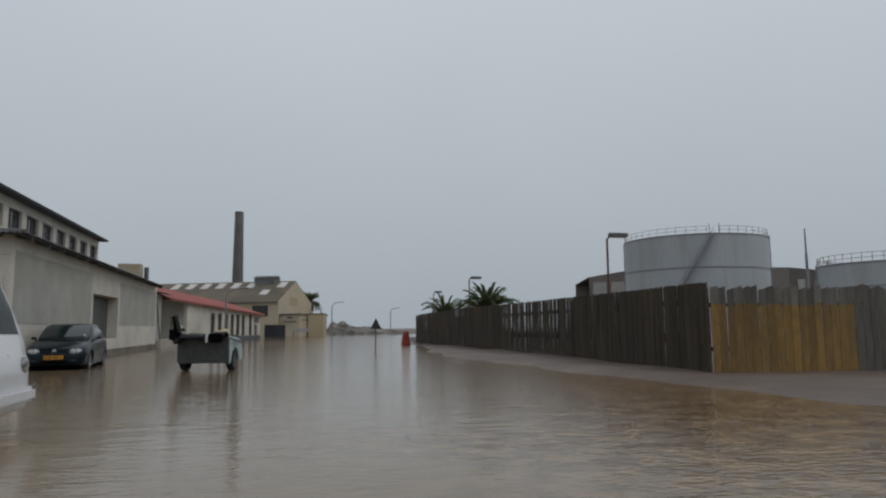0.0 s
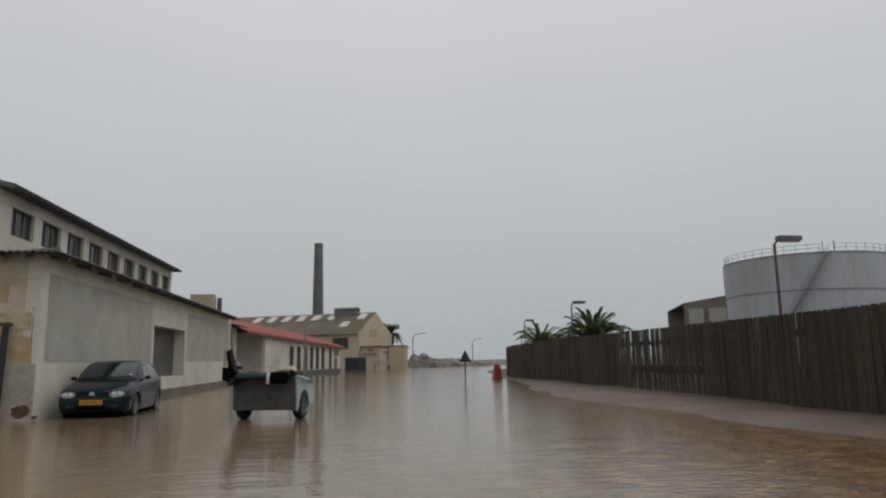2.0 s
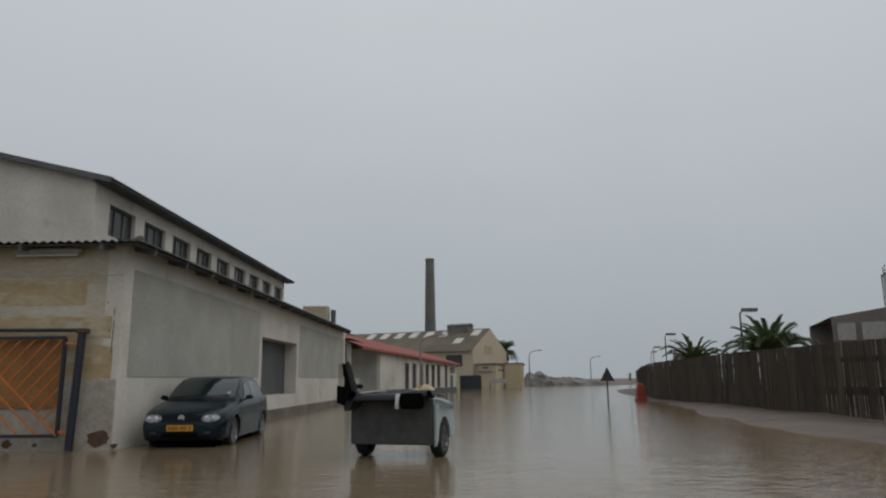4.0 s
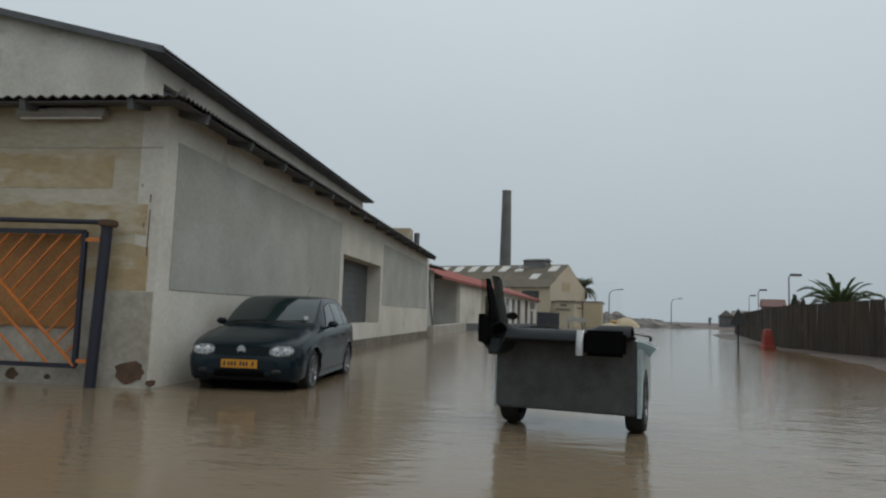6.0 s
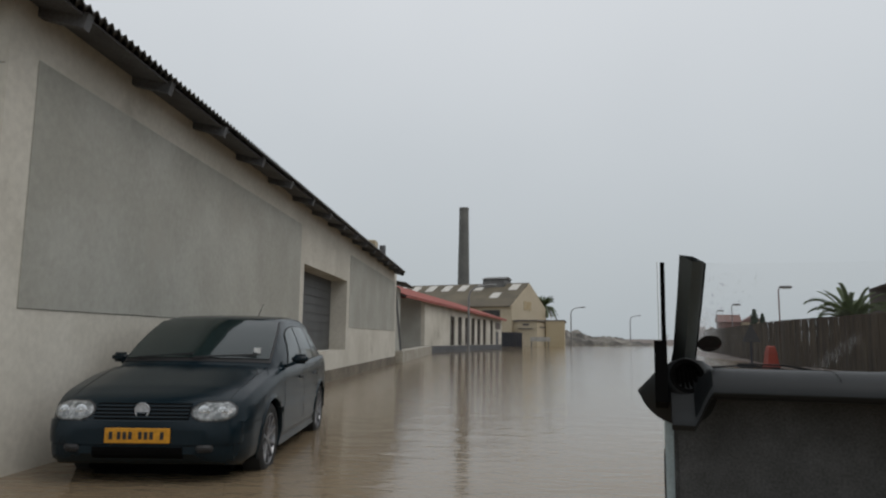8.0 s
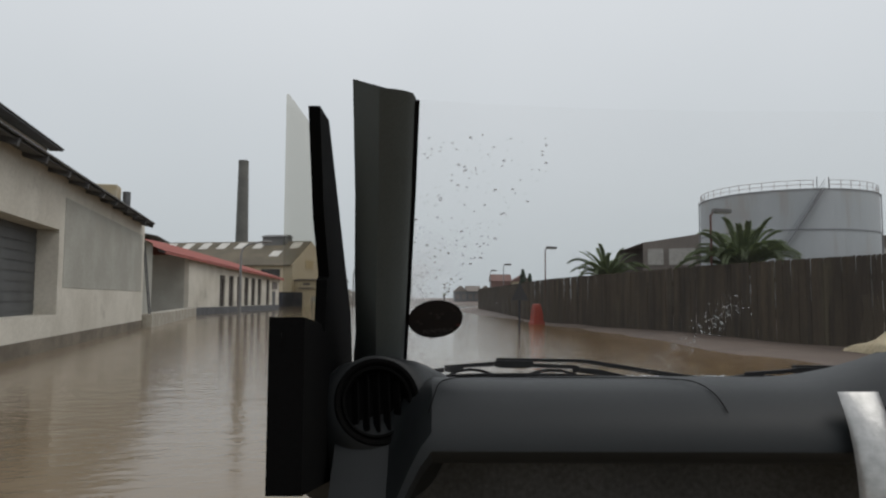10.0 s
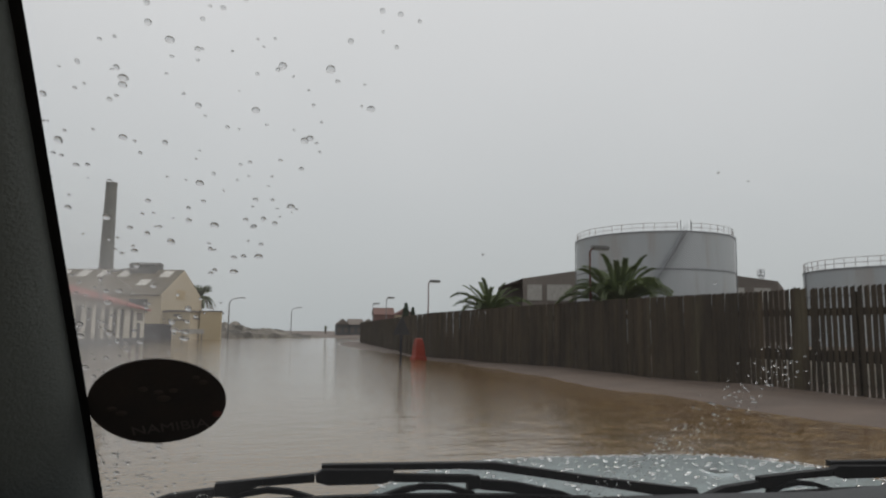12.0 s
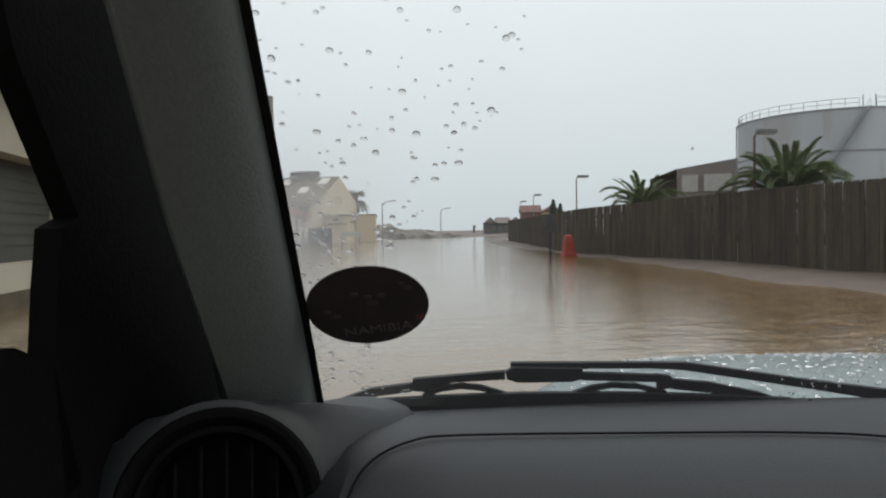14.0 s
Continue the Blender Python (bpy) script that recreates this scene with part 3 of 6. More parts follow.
# upper storey
bm = B()
UT = 7.15
WIN = [(11.1 + k * 2.28, 12.75 + k * 2.28) for k in range(9)]
edges = [UY] + [v for w in WIN for v in w] + [Y1 + 0.9]
box(bm, UX - 0.3, UX, UY, Y1 + 0.9, 4.5, 5.62)
box(bm, UX - 0.3, UX, UY, Y1 + 0.9, 6.58, UT)
for a, b in zip(edges[::2], edges[1::2]):
    box(bm, UX - 0.3, UX, a, b, 5.62, 6.58)
part("upper_wall", bm, M_WHITE, house)
bm = B()
RX, RZ = -15.2, 8.60                   # ridge
prism(bm, [(UX - 0.3, 4.5), (UX - 0.001, 4.5), (UX - 0.001, UT), (RX, RZ - 0.1), (XB + 1, UT), (XB + 1, 4.5)], "y", UY - 0.3, UY)
part("upper_gable", bm, M_WHITE, house, "plain whitewashed upper gable")
bm = B()
prism(bm, [(UX - 0.3, 4.5), (UX - 0.001, 4.5), (UX - 0.001, UT), (RX, RZ - 0.1), (XB + 1, UT), (XB + 1, 4.5)], "y", Y1 + 0.9, Y1 + 1.2)
part("upper_gable", bm, M_WHITE, house, "plain whitewashed upper gable")
for a, b in WIN:
    bm = B()
    box(bm, UX - 0.22, UX - 0.16, a, b, 5.62, 6.58)
    w = part("window", bm, M_DARKGLASS, house, "dark upper window")
    bm = B()
    for y in (a + 0.02, a + (b - a) / 3, a + 2 * (b - a) / 3, b - 0.02):
        box(bm, UX - 0.159, UX - 0.12, y - 0.02, y + 0.02, 5.62, 6.58)
    for z in (5.65, 6.55):
        box(bm, UX - 0.157, UX - 0.102, a + 0.06, b - 0.06, z - 0.03, z + 0.03)
    part("window_frame", bm, M_SOFFIT, w)
bm = B()
corrugated(bm, (UX + 0.55, UY - 0.55, UT - 0.06), (UX + 0.55, Y1 + 1.55, UT - 0.06), (RX, Y1 + 1.55, RZ), (RX, UY - 0.55, RZ))
part("upper_roof", bm, M_ROOF, house, "corrugated upper roof with wide eaves")
bm = B()
corrugated(bm, (XB, UY - 0.55, 6.9), (XB, Y1 + 1.55, 6.9), (RX, Y1 + 1.55, RZ), (RX, UY - 0.55, RZ))
part("upper_roof", bm, M_ROOF, house)
bm = B()
beam(bm, (UX + 0.55, UY - 0.53, UT - 0.13), (RX, UY - 0.53, RZ - 0.07), 0.05, 0.16)
part("barge_board", bm, M_SOFFIT, house)
bm = B()
box(bm, UX, UX + 0.5, UY - 0.5, Y1 + 1.5, UT - 0.14, UT - 0.10)
part("soffit", bm, M_SOFFIT, house)
bm = B()
box(bm, -7.7, -6.35, 28.9, 29.7, 4.2, 5.35)
part("roof_box", rounded(bm, 0.03, 1), M_CREAM, house, "small plastered box on the lower roof")
bm = B()
rod(bm, (-6.1, 29.4, 4.1), (-6.1, 29.4, 5.15), 0.14)
part("roof_vent", bm, M_SOFFIT, house)

# lower block with ladder, then the raised kerb
block = thing("side_block", pose(0, 0, 0), "low grey-walled side block with an old lean-to roof", "building")
bm = B()
box(bm, -14, WX - 0.25, Y1, 33.9, -0.4, 3.55)
part("wall", bm, M_PANEL, block)
bm = B()
corrugated(bm, (WX + 0.42, Y1 + 0.27, 3.60), (WX + 0.42, 34.1, 3.60), (-14, 34.1, 5.2), (-14, Y1 + 0.27, 5.2), pitch=0.16)
part("roof", bm, M_ROOF, block)
bm = B()
box(bm, WX - 0.25, WX + 0.35, Y1 + 0.03, 47.8, -0.4, 0.52)
solid("loading_kerb", rounded(bm, 0.03), M_BAND, "low whitewashed loading kerb in the flood", "kerb", kind="structure")
lad = thing("ladder", pose(WX - 0.02, Y1 + 0.75, 0.5), "rusty steel ladder leaning on the wall", "ladder")
for dy in (-0.2, 0.2):
    bm = B()
    rod(bm, (0.18, dy, 0.02), (-0.12, dy, 2.9), 0.025)
    part("rail", bm, M_SOFFIT, lad)
for k in range(9):
    z = 0.25 + k * 0.3
    bm = B()
    rod(bm, (0.18 - 0.3 * z / 2.88, -0.2, z), (0.18 - 0.3 * z / 2.88, 0.2, z), 0.016, seg=6)
    part("rung", bm, M_SOFFIT, lad)

# ---- white building with the red roof ----
ang = -math.degrees(math.atan2(5.97, 20.18))
red = thing("red_roofed_building", pose(-5.785, 48.5, 0, 0, 0, ang), "long low white building with a red tin roof", "building")
WIN2 = [(5.6, 6.7), (7.5, 8.6), (9.35, 10.45), (11.1, 12.2), (12.85, 13.95), (14.6, 15.7), (17.1, 18.1)]
L = 21.2
bm = B()
edges = [0.0] + [v for w in WIN2 for v in w] + [L]
box(bm, -0.3, 0, 0, L, -0.4, 0.52)
box(bm, -0.3, 0, 0, L, 2.80, 3.40)
for a, b in zip(edges[::2], edges[1::2]):
    box(bm, -0.3, 0, a, b, 0.52, 2.80)
box(bm, -7, -0.3, L - 0.3, L, -0.4, 2.9)
for v in bm.verts:                     # the wall head falls with the eave
    if v.co.z > 3.3:
        v.co.z = 3.74 - 0.0348 * v.co.y
part("wall", bm, M_WHITE, red)
# the recess shade is put into this wall as panel grey
bm = B()
box(bm, -7, -0.3, 0, 0.3, -0.4, 3.9)
part("end_wall", bm, M_PANEL, red, "end wall coloured grey for the shade it stands in")
bm = B()
box(bm, -0.25, 0.025, -0.02, L + 0.02, -0.4, 0.50)
part("plinth", bm, M_SOFFIT, red, "blackened wall base")
for a, b in WIN2:
    bm = B()
    box(bm, -0.2, -0.14, a, b, 0.52, 2.80)
    w = part("window", bm, M_DARKGLASS, red, "tall dark window")
    bm = B()
    for y in (a + 0.05, (a + b) / 2, b - 0.05):
        box(bm, -0.139, -0.08, y - 0.04, y + 0.04, 0.52, 2.80)
    part("window_frame", bm, M_FRAME, w)
R0, R1 = -4.4, L + 0.3                 # the roof reaches over a recess at its near end
bm = B()
corrugated(bm, (0.45, R0, 3.86), (0.45, R1, 2.96), (-4.2, R1, 4.38), (-4.2, R0, 5.58), pitch=0.25, depth=0.03)
part("roof", bm, M_RED, red, "faded red corrugated roof")
bm = B()
corrugated(bm, (-8.5, R0, 3.9), (-8.5, R1, 3.0), (-4.2, R1, 4.38), (-4.2, R0, 5.58), pitch=0.25, depth=0.03)
part("roof", bm, M_RED, red)
bm = B()
beam(bm, (0.40, R0, 3.76), (0.40, R1, 2.86), 0.06, 0.13)
part("gutter", bm, M_RED, red, "dull red eave board")
for k in range(20):
    y = R0 + 0.4 + k * 1.32
    bm = B()
    beam(bm, (-0.25, y, 3.86 - 0.0347 * (y - R0) + 0.10), (0.36, y, 3.86 - 0.0347 * (y - R0) - 0.08), 0.08, 0.12)
    part("rafter_end", bm, M_SOFFIT, red)
bm = B()
box(bm, -0.04, 0.03, 19.0, 19.9, 0.5, 1.75)
part("door", bm, M_SOFFIT, red, "small dark door")
bm = B()
box(bm, 0.0, 0.06, 18.9, 20.4, 1.95, 2.6)
part("wall_vent", bm, M_FRAME, red)
bm = B()
box(bm, -9.0, -6.2, 5.5, 8.0, 4.0, 5.7)
part("roof_vent", bm, M_SOFFIT, red)

# ---- gabled factory and chimney ----
fac = thing("gabled_factory", pose(5.5, 104.8, 0, 0, 0, -25), "yellow gabled factory with an olive roof and skylights", "building")
HW, EZ2, AZ2, LEN = 7.2, 5.7, 9.4, 46.0
bm = B()
prism(bm, [(-HW, -0.4), (-HW, EZ2), (0, AZ2), (HW, EZ2), (HW, -0.4)], "x", -0.4, 0)
part("gable_wall", bm, M_YELLOW, fac, "faded yellow gable wall")
bm = B()
box(bm, -LEN, -0.4, -HW, -HW + 0.4, -0.4, EZ2)
box(bm, -LEN, -0.4, HW - 0.4, HW, -0.4, EZ2)
part("side_wall", bm, M_YELLOW, fac)
bm = B()
for s in (-1, 1):
    prism(bm, [(s * (HW + 0.35), EZ2 - 0.17), (0, AZ2 + 0.02), (0, AZ2 + 0.16), (s * (HW + 0.35), EZ2 - 0.02)], "x", -LEN, -0.15)
part("roof", bm, M_OLIVE, fac, "weathered olive sheet roof")
slope = (AZ2 - EZ2) / HW


def on_roof(bm, x, v0, v1, w):
    """A pane laid on the street side of the roof, between v0 and v1 out from the ridge."""
    z = lambda v: AZ2 + 0.19 - slope * v
    prism(bm, [(-v0, z(v0) - 0.03), (-v1, z(v1) - 0.03), (-v1, z(v1) + 0.03), (-v0, z(v0) + 0.03)], "x", x - w, x)


for x, v0, v1 in ((-1.2, 0.5, 2.4), (-3.2, 3.3, 5.0), (-7.0, 0.5, 2.4), (-9.9, 0.5, 2.4), (-12.8, 0.5, 2.4), (-15.7, 0.5, 2.4), (-18.6, 0.5, 2.4), (-21.5, 0.5, 2.4)):
    bm = B()
    on_roof(bm, x, v0, v1, 1.4)
    part("skylight", bm, M_SKYLIGHT, fac, "pale translucent roof pane")
bm = B()
box(bm, -7.3, -3.7, -1.3, 1.3, AZ2 - 0.6, AZ2 + 0.7)
prism(bm, [(-1.5, AZ2 + 0.75), (0, AZ2 + 1.15), (1.5, AZ2 + 0.75)], "x", -7.5, -3.5)
part("ridge_vent", bm, M_ROOF, fac, "grey louvred ridge vent")
bm = B()
box(bm, -40.0, -33.0, -1.3, 1.3, AZ2 - 0.6, AZ2 + 0.9)
part("ridge_vent", bm, M_SOFFIT, fac)
bm = B()
box(bm, -0.02, 0.06, -2.6, 0.4, 5.3, 6.6)
part("gable_window", bm, M_OCHRE, fac, "boarded gable window")
bm = B()
box(bm, -4.6, -1.8, -HW - 0.06, -HW + 0.02, 3.3, 5.1)
part("window", bm, M_DARKGLASS, fac, "dark broken side window")
bm = B()
box(bm, 1.7, 4.5, -9.0, 3.0, -0.4, 3.45)
box(bm, -0.2, 1.7, -6.6, 3.0, -0.4, 3.45)
ann = part("annex", bm, M_YELLOW, fac, "flat-roofed yellow annex")
bm = B()
box(bm, 1.6, 4.7, -9.2, 3.2, 3.45, 3.66)
box(bm, -0.3, 1.6, -6.8, 3.2, 3.45, 3.66)
part("parapet", bm, M_FRAME, ann)
for y0, y1, z0, z1 in ((-8.0, -2.6, 2.55, 2.75), (0.5, 1.7, 1.0, 2.6)):
    bm = B()
    box(bm, 4.5, 4.56, y0, y1, z0, z1)
    part("ledge" if z1 - z0 < 0.5 else "window", bm, M_FRAME, ann)
bm = B()
box(bm, 1.75, 3.9, -9.18, -9.0, 2.35, 2.5)
part("ledge", bm, M_FRAME, ann)
bm = B()
box(bm, 2.4, 3.3, -9.06, -9.0, 2.85, 3.15)
part("window", bm, M_FRAME, ann)
ob = thing("ochre_annex", pose(9.0, 99.5, 0, 0, 0, -8), "bright ochre flat-roofed shed beside the factory", "building")
bm = B()
box(bm, -1.5, 1.1, -2.5, 2.5, -0.4, 3.6)
part("wall", bm, M_YELLOW2, ob)
bm = B()
box(bm, -1.6, 1.2, -2.6, 2.6, 3.6, 3.72)
part("roof", bm, M_FRAME, ob)
ob = thing("container", pose(2.0, 90.0, -0.25, 0, 0, -25), "dark blue steel container beside the factory", "container")
bm = B()
box(bm, -1.0, 1.0, -1.5, 1.5, -0.15, 2.1)
part("body", bm, M_SKIP, ob)
for k in range(12):
    bm = B()
    box(bm, 1.0, 1.04, -1.45 + k * 0.245, -1.33 + k * 0.245, 0.05, 2.0)
    part("rib", bm, M_SKIP, ob)
    bm = B()
    box(bm, -0.95 + k * 0.165, -0.87 + k * 0.165, -1.54, -1.5, 0.05, 2.0)
    part("rib", bm, M_SKIP, ob)

ob = thing("notice_board", pose(5.9, 91.0, 0, 0, 0, -8), "low pale board on two dark posts in the water", "board")
bm = B()
box(bm, -1.3, 1.3, -0.04, 0.04, 0.72, 1.30)
part("panel", bm, M_SHEDWIN, ob)
for x in (-1.15, 1.05):
    bm = B()
    box(bm, x - 0.06, x + 0.06, 0.04, 0.16, -0.3, 1.2)
    part("post", bm, M_SOFFIT, ob)

stack = thing("factory_chimney", pose(-5.0, 117.0, 0), "tall dark brick factory chimney", "chimney")
bm = B()
rod(bm, (0, 0, -0.4), (0, 0, 22.9), 1.18, 0.80, 24)
part("shaft", bm, M_BRICK, stack, smooth=True)
bm = B()
rod(bm, (0, 0, 22.9), (0, 0, 23.45), 0.82, 0.82, 24)
part("collar", bm, M_BRICK, stack)


# ---- street lamps ----
def lamp(x, y, h, arm, turn, pole, label, r=0.038):
    t = thing("street_lamp", pose(x, y, 0, 0, 0, turn), label, "street lamp", "street lamps along the road")
    bm = B()
    rod(bm, (0, 0, -0.3), (0, 0, h), r * 1.25, r * 0.9)
    part("pole", bm, pole, t)
    bm = B()
    rod(bm, (0, 0, h - 0.03), (arm, 0, h + 0.12), r * 0.75)
    part("arm", bm, pole, t)
    bm = B()
    vs = box(bm, arm - 0.05, arm + 0.62, -0.11, 0.11, h + 0.06, h + 0.2)
    for v in vs:
        if v.co.z < h + 0.1:
            v.co.y *= 0.7
    hd = part("head", rounded(bm, 0.03), M_LAMPGREY, t)
    bm = B()
    box(bm, arm + 0.05, arm + 0.55, -0.07, 0.07, h + 0.045, h + 0.07)
    part("lens", bm, M_SHEDWIN, hd)
    return t


lamp(12.45, 2.85, 4.0, 0.12, 0, M_LAMPRED, "street lamp on a rust-red post behind the fence")
lamp(12.75, 20.42, 3.88, 0.12, 0, M_LAMPRED, "street lamp on a rust-red post by the palms")
lamp(14.92, 39.0, 4.05, 0.12, 0, M_LAMPRED, "street lamp on a rust-red post by the fence")
lamp(19.7, 59.9, 4.1, 0.12, 0, M_LAMPGREY, "grey street lamp beyond the fence")
lamp(23.6, 75.5, 4.2, 0.12, 0, M_LAMPGREY, "grey street lamp beyond the fence")


def tall_lamp(x, y, h):
    t = thing("street_lamp", pose(x, y, 0), "tall grey street lamp with a curved arm", "street lamp", "tall lamps by the far road")
    bm = B()
    rod(bm, (0, 0, -0.2), (0, 0, h - 0.9), 0.11, 0.08)
    part("pole", bm, M_LAMPGREY, t)
    bm = B()
    bar(bm, [(0, 0, h - 0.92), (0.12, 0, h - 0.45), (0.5, 0, h - 0.12), (1.5, 0, h + 0.08)], 0.06)
    part("arm", bm, M_LAMPGREY, t)
    bm = B()
    ball(bm, (1.8, 0, h + 0.08), 0.42, 0.14, 0.09)
    part("head", bm, M_LAMPGREY, t)


tall_lamp(11.7, 105, 5.8)
tall_lamp(27.9, 140, 5.8)
tall_lamp(-2.75, 53.0, 5.15)

# ---- tanks and shed behind the fence ----
def tank(x, y, r, h, stair, label):
    t = thing("storage_tank", pose(x, y, 0), label, "storage tank", "tanks behind the fence")
    bm = B()
    rod(bm, (0, 0, 0), (0, 0, h), r, r, 72)
    part("shell", bm, M_TANK, t, smooth=True)
    bm = B()
    rod(bm, (0, 0, h), (0, 0, h + r * 0.07), r, 0.3, 72)
    part("roof", bm, M_TANK, t)
    for z in (h * 0.66, h - 0.05):
        bm = B()
        rod(bm, (0, 0, z - 0.09), (0, 0, z + 0.09), r + 0.07, r + 0.07, 72)
        part("ring", bm, M_TANKLINE, t)
    for k in range(1, 6):                 # welded plate courses
        bm = B()
        rod(bm, (0, 0, h * k / 6 - 0.02), (0, 0, h * k / 6 + 0.02), r + 0.012, r + 0.012, 72)
        part("plate_seam", bm, M_TANK, t)
    for deg in (316, 145):
        c, d = (r + 0.14) * math.cos(radians(deg)), (r + 0.14) * math.sin(radians(deg))
        bm = B()
        rod(bm, (c, d, 0), (c, d, h + 0.25), 0.07, seg=8)
        for k in range(1, 5):
            box(bm, c - 0.12, c + 0.12, d - 0.12, d + 0.12, h * k / 5, h * k / 5 + 0.08)
        part("downpipe", bm, M_TANKLINE, t, "thin pipe clamped to the shell")
    a0, a1 = stair
    rail = part("top_rail", B(), M_RAILRUST, t)
    n = 46
    turns = [radians(a1 + 5 + 350 * k / n) for k in range(n + 1)]      # open where the stair arrives
    pts = [(r * 0.99 * math.cos(a), r * 0.99 * math.sin(a)) for a in turns]
    for z in (h + 0.55, h + 1.1):
        bm = B()
        bar(bm, [(a, b, z) for a, b in pts], 0.03, 6)
        part("rail_bar", bm, M_RAILRUST, rail)
    for a, b in pts:
        bm = B()
        rod(bm, (a, b, h), (a, b, h + 1.1), 0.035, seg=6)
        part("rail_post", bm, M_RAILRUST, rail)
    gate = part("stair_gate", B(), M_STEEL, t, "pale gate frame at the head of the stair")
    for deg in (a1 - 3, a1 + 4.2):
        c, d = r * math.cos(radians(deg)), r * math.sin(radians(deg))
        bm = B()
        rod(bm, (c, d, h), (c, d, h + 1.45), 0.06, seg=8)
        part("gate_post", bm, M_STEEL, gate)
    bm = B()
    k = 26
    run = [((r + 0.45) * math.cos(radians(a0 + (a1 - a0) * i / k)), (r + 0.45) * math.sin(radians(a0 + (a1 - a0) * i / k)), 0.2 + (h - 0.2) * i / k) for i in range(k + 1)]
    for p, q in zip(run, run[1:]):
        beam(bm, p, q, 0.75, 0.12)
    for d in (0.5, 1.0):
        bar(bm, [(p[0] * 1.03, p[1] * 1.03, p[2] + d) for p in run], 0.03, 6)
    part("stair", bm, M_TANKLINE, t, "steel stair winding up the shell")
    return t


tank(68.6, 81.3, 11.1, 14.8, (205, 250.5), "large pale grey storage tank with a top rail")
tank(78.4, 52.9, 9.0, 8.6, (10, 50), "pale grey storage tank behind the fence")
shed = thing("shed", pose(0, 0, 0), "long brown industrial shed behind the tanks", "building")
bm = B()
sheet_pts = [(64.0, 111.0, 11.2), (75.3, 104.0, 13.1), (100, 96.5, 12.35), (108.6, 93.5, 11.35), (109.9, 93.05, 9.6)]
for (ax, ay, za), (bx, by, zb) in zip(sheet_pts, sheet_pts[1:]):
    sheet(bm, [[(ax, ay, 0), (bx, by, 0)], [(ax, ay, za), (bx, by, zb)], [(ax + 8, ay + 24, za), (bx + 8, by + 24, zb)], [(ax + 8, ay + 24, 0), (bx + 8, by + 24, 0)]])
part("cladding", bm, M_SHED, shed)
for f0, f1 in ((0.06, 0.26), (0.33, 0.66)):
    bm = B()
    lo, hi = Vector((64.0, 111.0, 0)), Vector((75.3, 104.0, 0))
    off = Vector((-0.1, -0.2, 8.6))
    beam(bm, lo.lerp(hi, f0) + off, lo.lerp(hi, f1) + off, 0.1, 2.9)
    part("wall_light", bm, M_SHEDWIN, shed, "pale translucent wall panel")
lo, hi = Vector((100, 96.5, 8.7)), Vector((108.6, 93.5, 8.7))
for f0, f1 in ((0.12, 0.27), (0.48, 0.83)):
    bm = B()
    beam(bm, lo.lerp(hi, f0) + Vector((-0.05, -0.15, 0)), lo.lerp(hi, f1) + Vector((-0.05, -0.15, 0)), 0.1, 2.6)
    part("wall_light", bm, M_SHEDWIN, shed, "pale translucent wall panel")
for k in range(22):                        # standing ribs of the cladding
    p = lo.lerp(hi, k / 21 - 0.02) + Vector((-0.02, -0.05, -8.7))
    bm = B()
    rod(bm, p, p + Vector((0, 0, 12.4 - 1.05 * (k / 21))), 0.07, seg=4)
    part("cladding_rib", bm, M_SHED, shed)

tower = thing("signal_tower", pose(112.5, 100.6, 0), "thin steel tower with a small platform behind the shed", "tower")
bm = B()
for x, y in ((-0.4, -0.4), (0.4, -0.4), (0.4, 0.4), (-0.4, 0.4)):
    rod(bm, (x, y, -0.2), (x * 0.6, y * 0.6, 13.0), 0.07, seg=6)
for k in range(12):
    beam(bm, (-0.38, -0.38, k * 1.05 + 0.3), (0.38, -0.38, k * 1.05 + 1.3), 0.06, 0.06)
part("lattice", bm, M_TANKLINE, tower)
bm = B()
box(bm, -0.5, 0.5, -0.5, 0.5, 13.0, 13.2)
part("platform", bm, M_TANKLINE, tower)
bm = B()
for x, y in ((-0.45, -0.45), (0.45, -0.45), (0.45, 0.45), (-0.45, 0.45)):
    rod(bm, (x, y, 13.2), (x, y, 14.2), 0.06, seg=6)
for z in (13.7, 14.2):
    bar(bm, [(-0.45, -0.45, z), (0.45, -0.45, z), (0.45, 0.45, z), (-0.45, 0.45, z), (-0.45, -0.45, z)], 0.05, 6)
part("railing", bm, M_TANKLINE, tower)

mast = thing("mast", pose(41.9, 27.2, 0), "thin grey steel mast standing among the tanks", "mast")
bm = B()
rod(bm, (0, 0, -0.2), (0, 0, 6.6), 0.13, 0.10, 10)
part("pole", bm, M_TANKLINE, mast)
bm = B()
rod(bm, (0, 0, 6.6), (0, 0, 8.6), 0.075, 0.05, 8)
part("tip", bm, M_TANKLINE, mast)

# ---- triangular sign, barrier, bollard ----
sg = thing("road_sign", pose(8.0, 25.0, 0, 0, 0, 8), "dark triangular warning sign on a thin post", "road sign")
bm = B()
rod(bm, (0, 0, -0.25), (0, 0, 1.75), 0.035)
part("post", bm, M_BLUE, sg)
bm = B()
prism(bm, [(-0.36, 1.12), (0.36, 1.12), (0.03, 1.74), (-0.03, 1.74)], "y", -0.045, -0.037)
part("plate", bm, M_SIGN, sg)
br = thing("road_barrier", pose(10.95, 30.6, 0, 0, 0, 10), "faded red plastic road barrier standing in the water", "barrier")
bm = B()
sheet(bm, [[(w * x, w * 0.7 * y, z) for x, y in ((-1, -1), (1, -1), (1, 1), (-1, 1))] for w, z in ((0.31, -0.18), (0.30, 0.10), (0.25, 0.20), (0.21, 0.60), (0.15, 0.90), (0.11, 0.95))], close=True)
bm.faces.new([v for v in bm.verts if v.co.z > 0.94])
part("body", rounded(bm, 0.03), M_BARRIER, br)
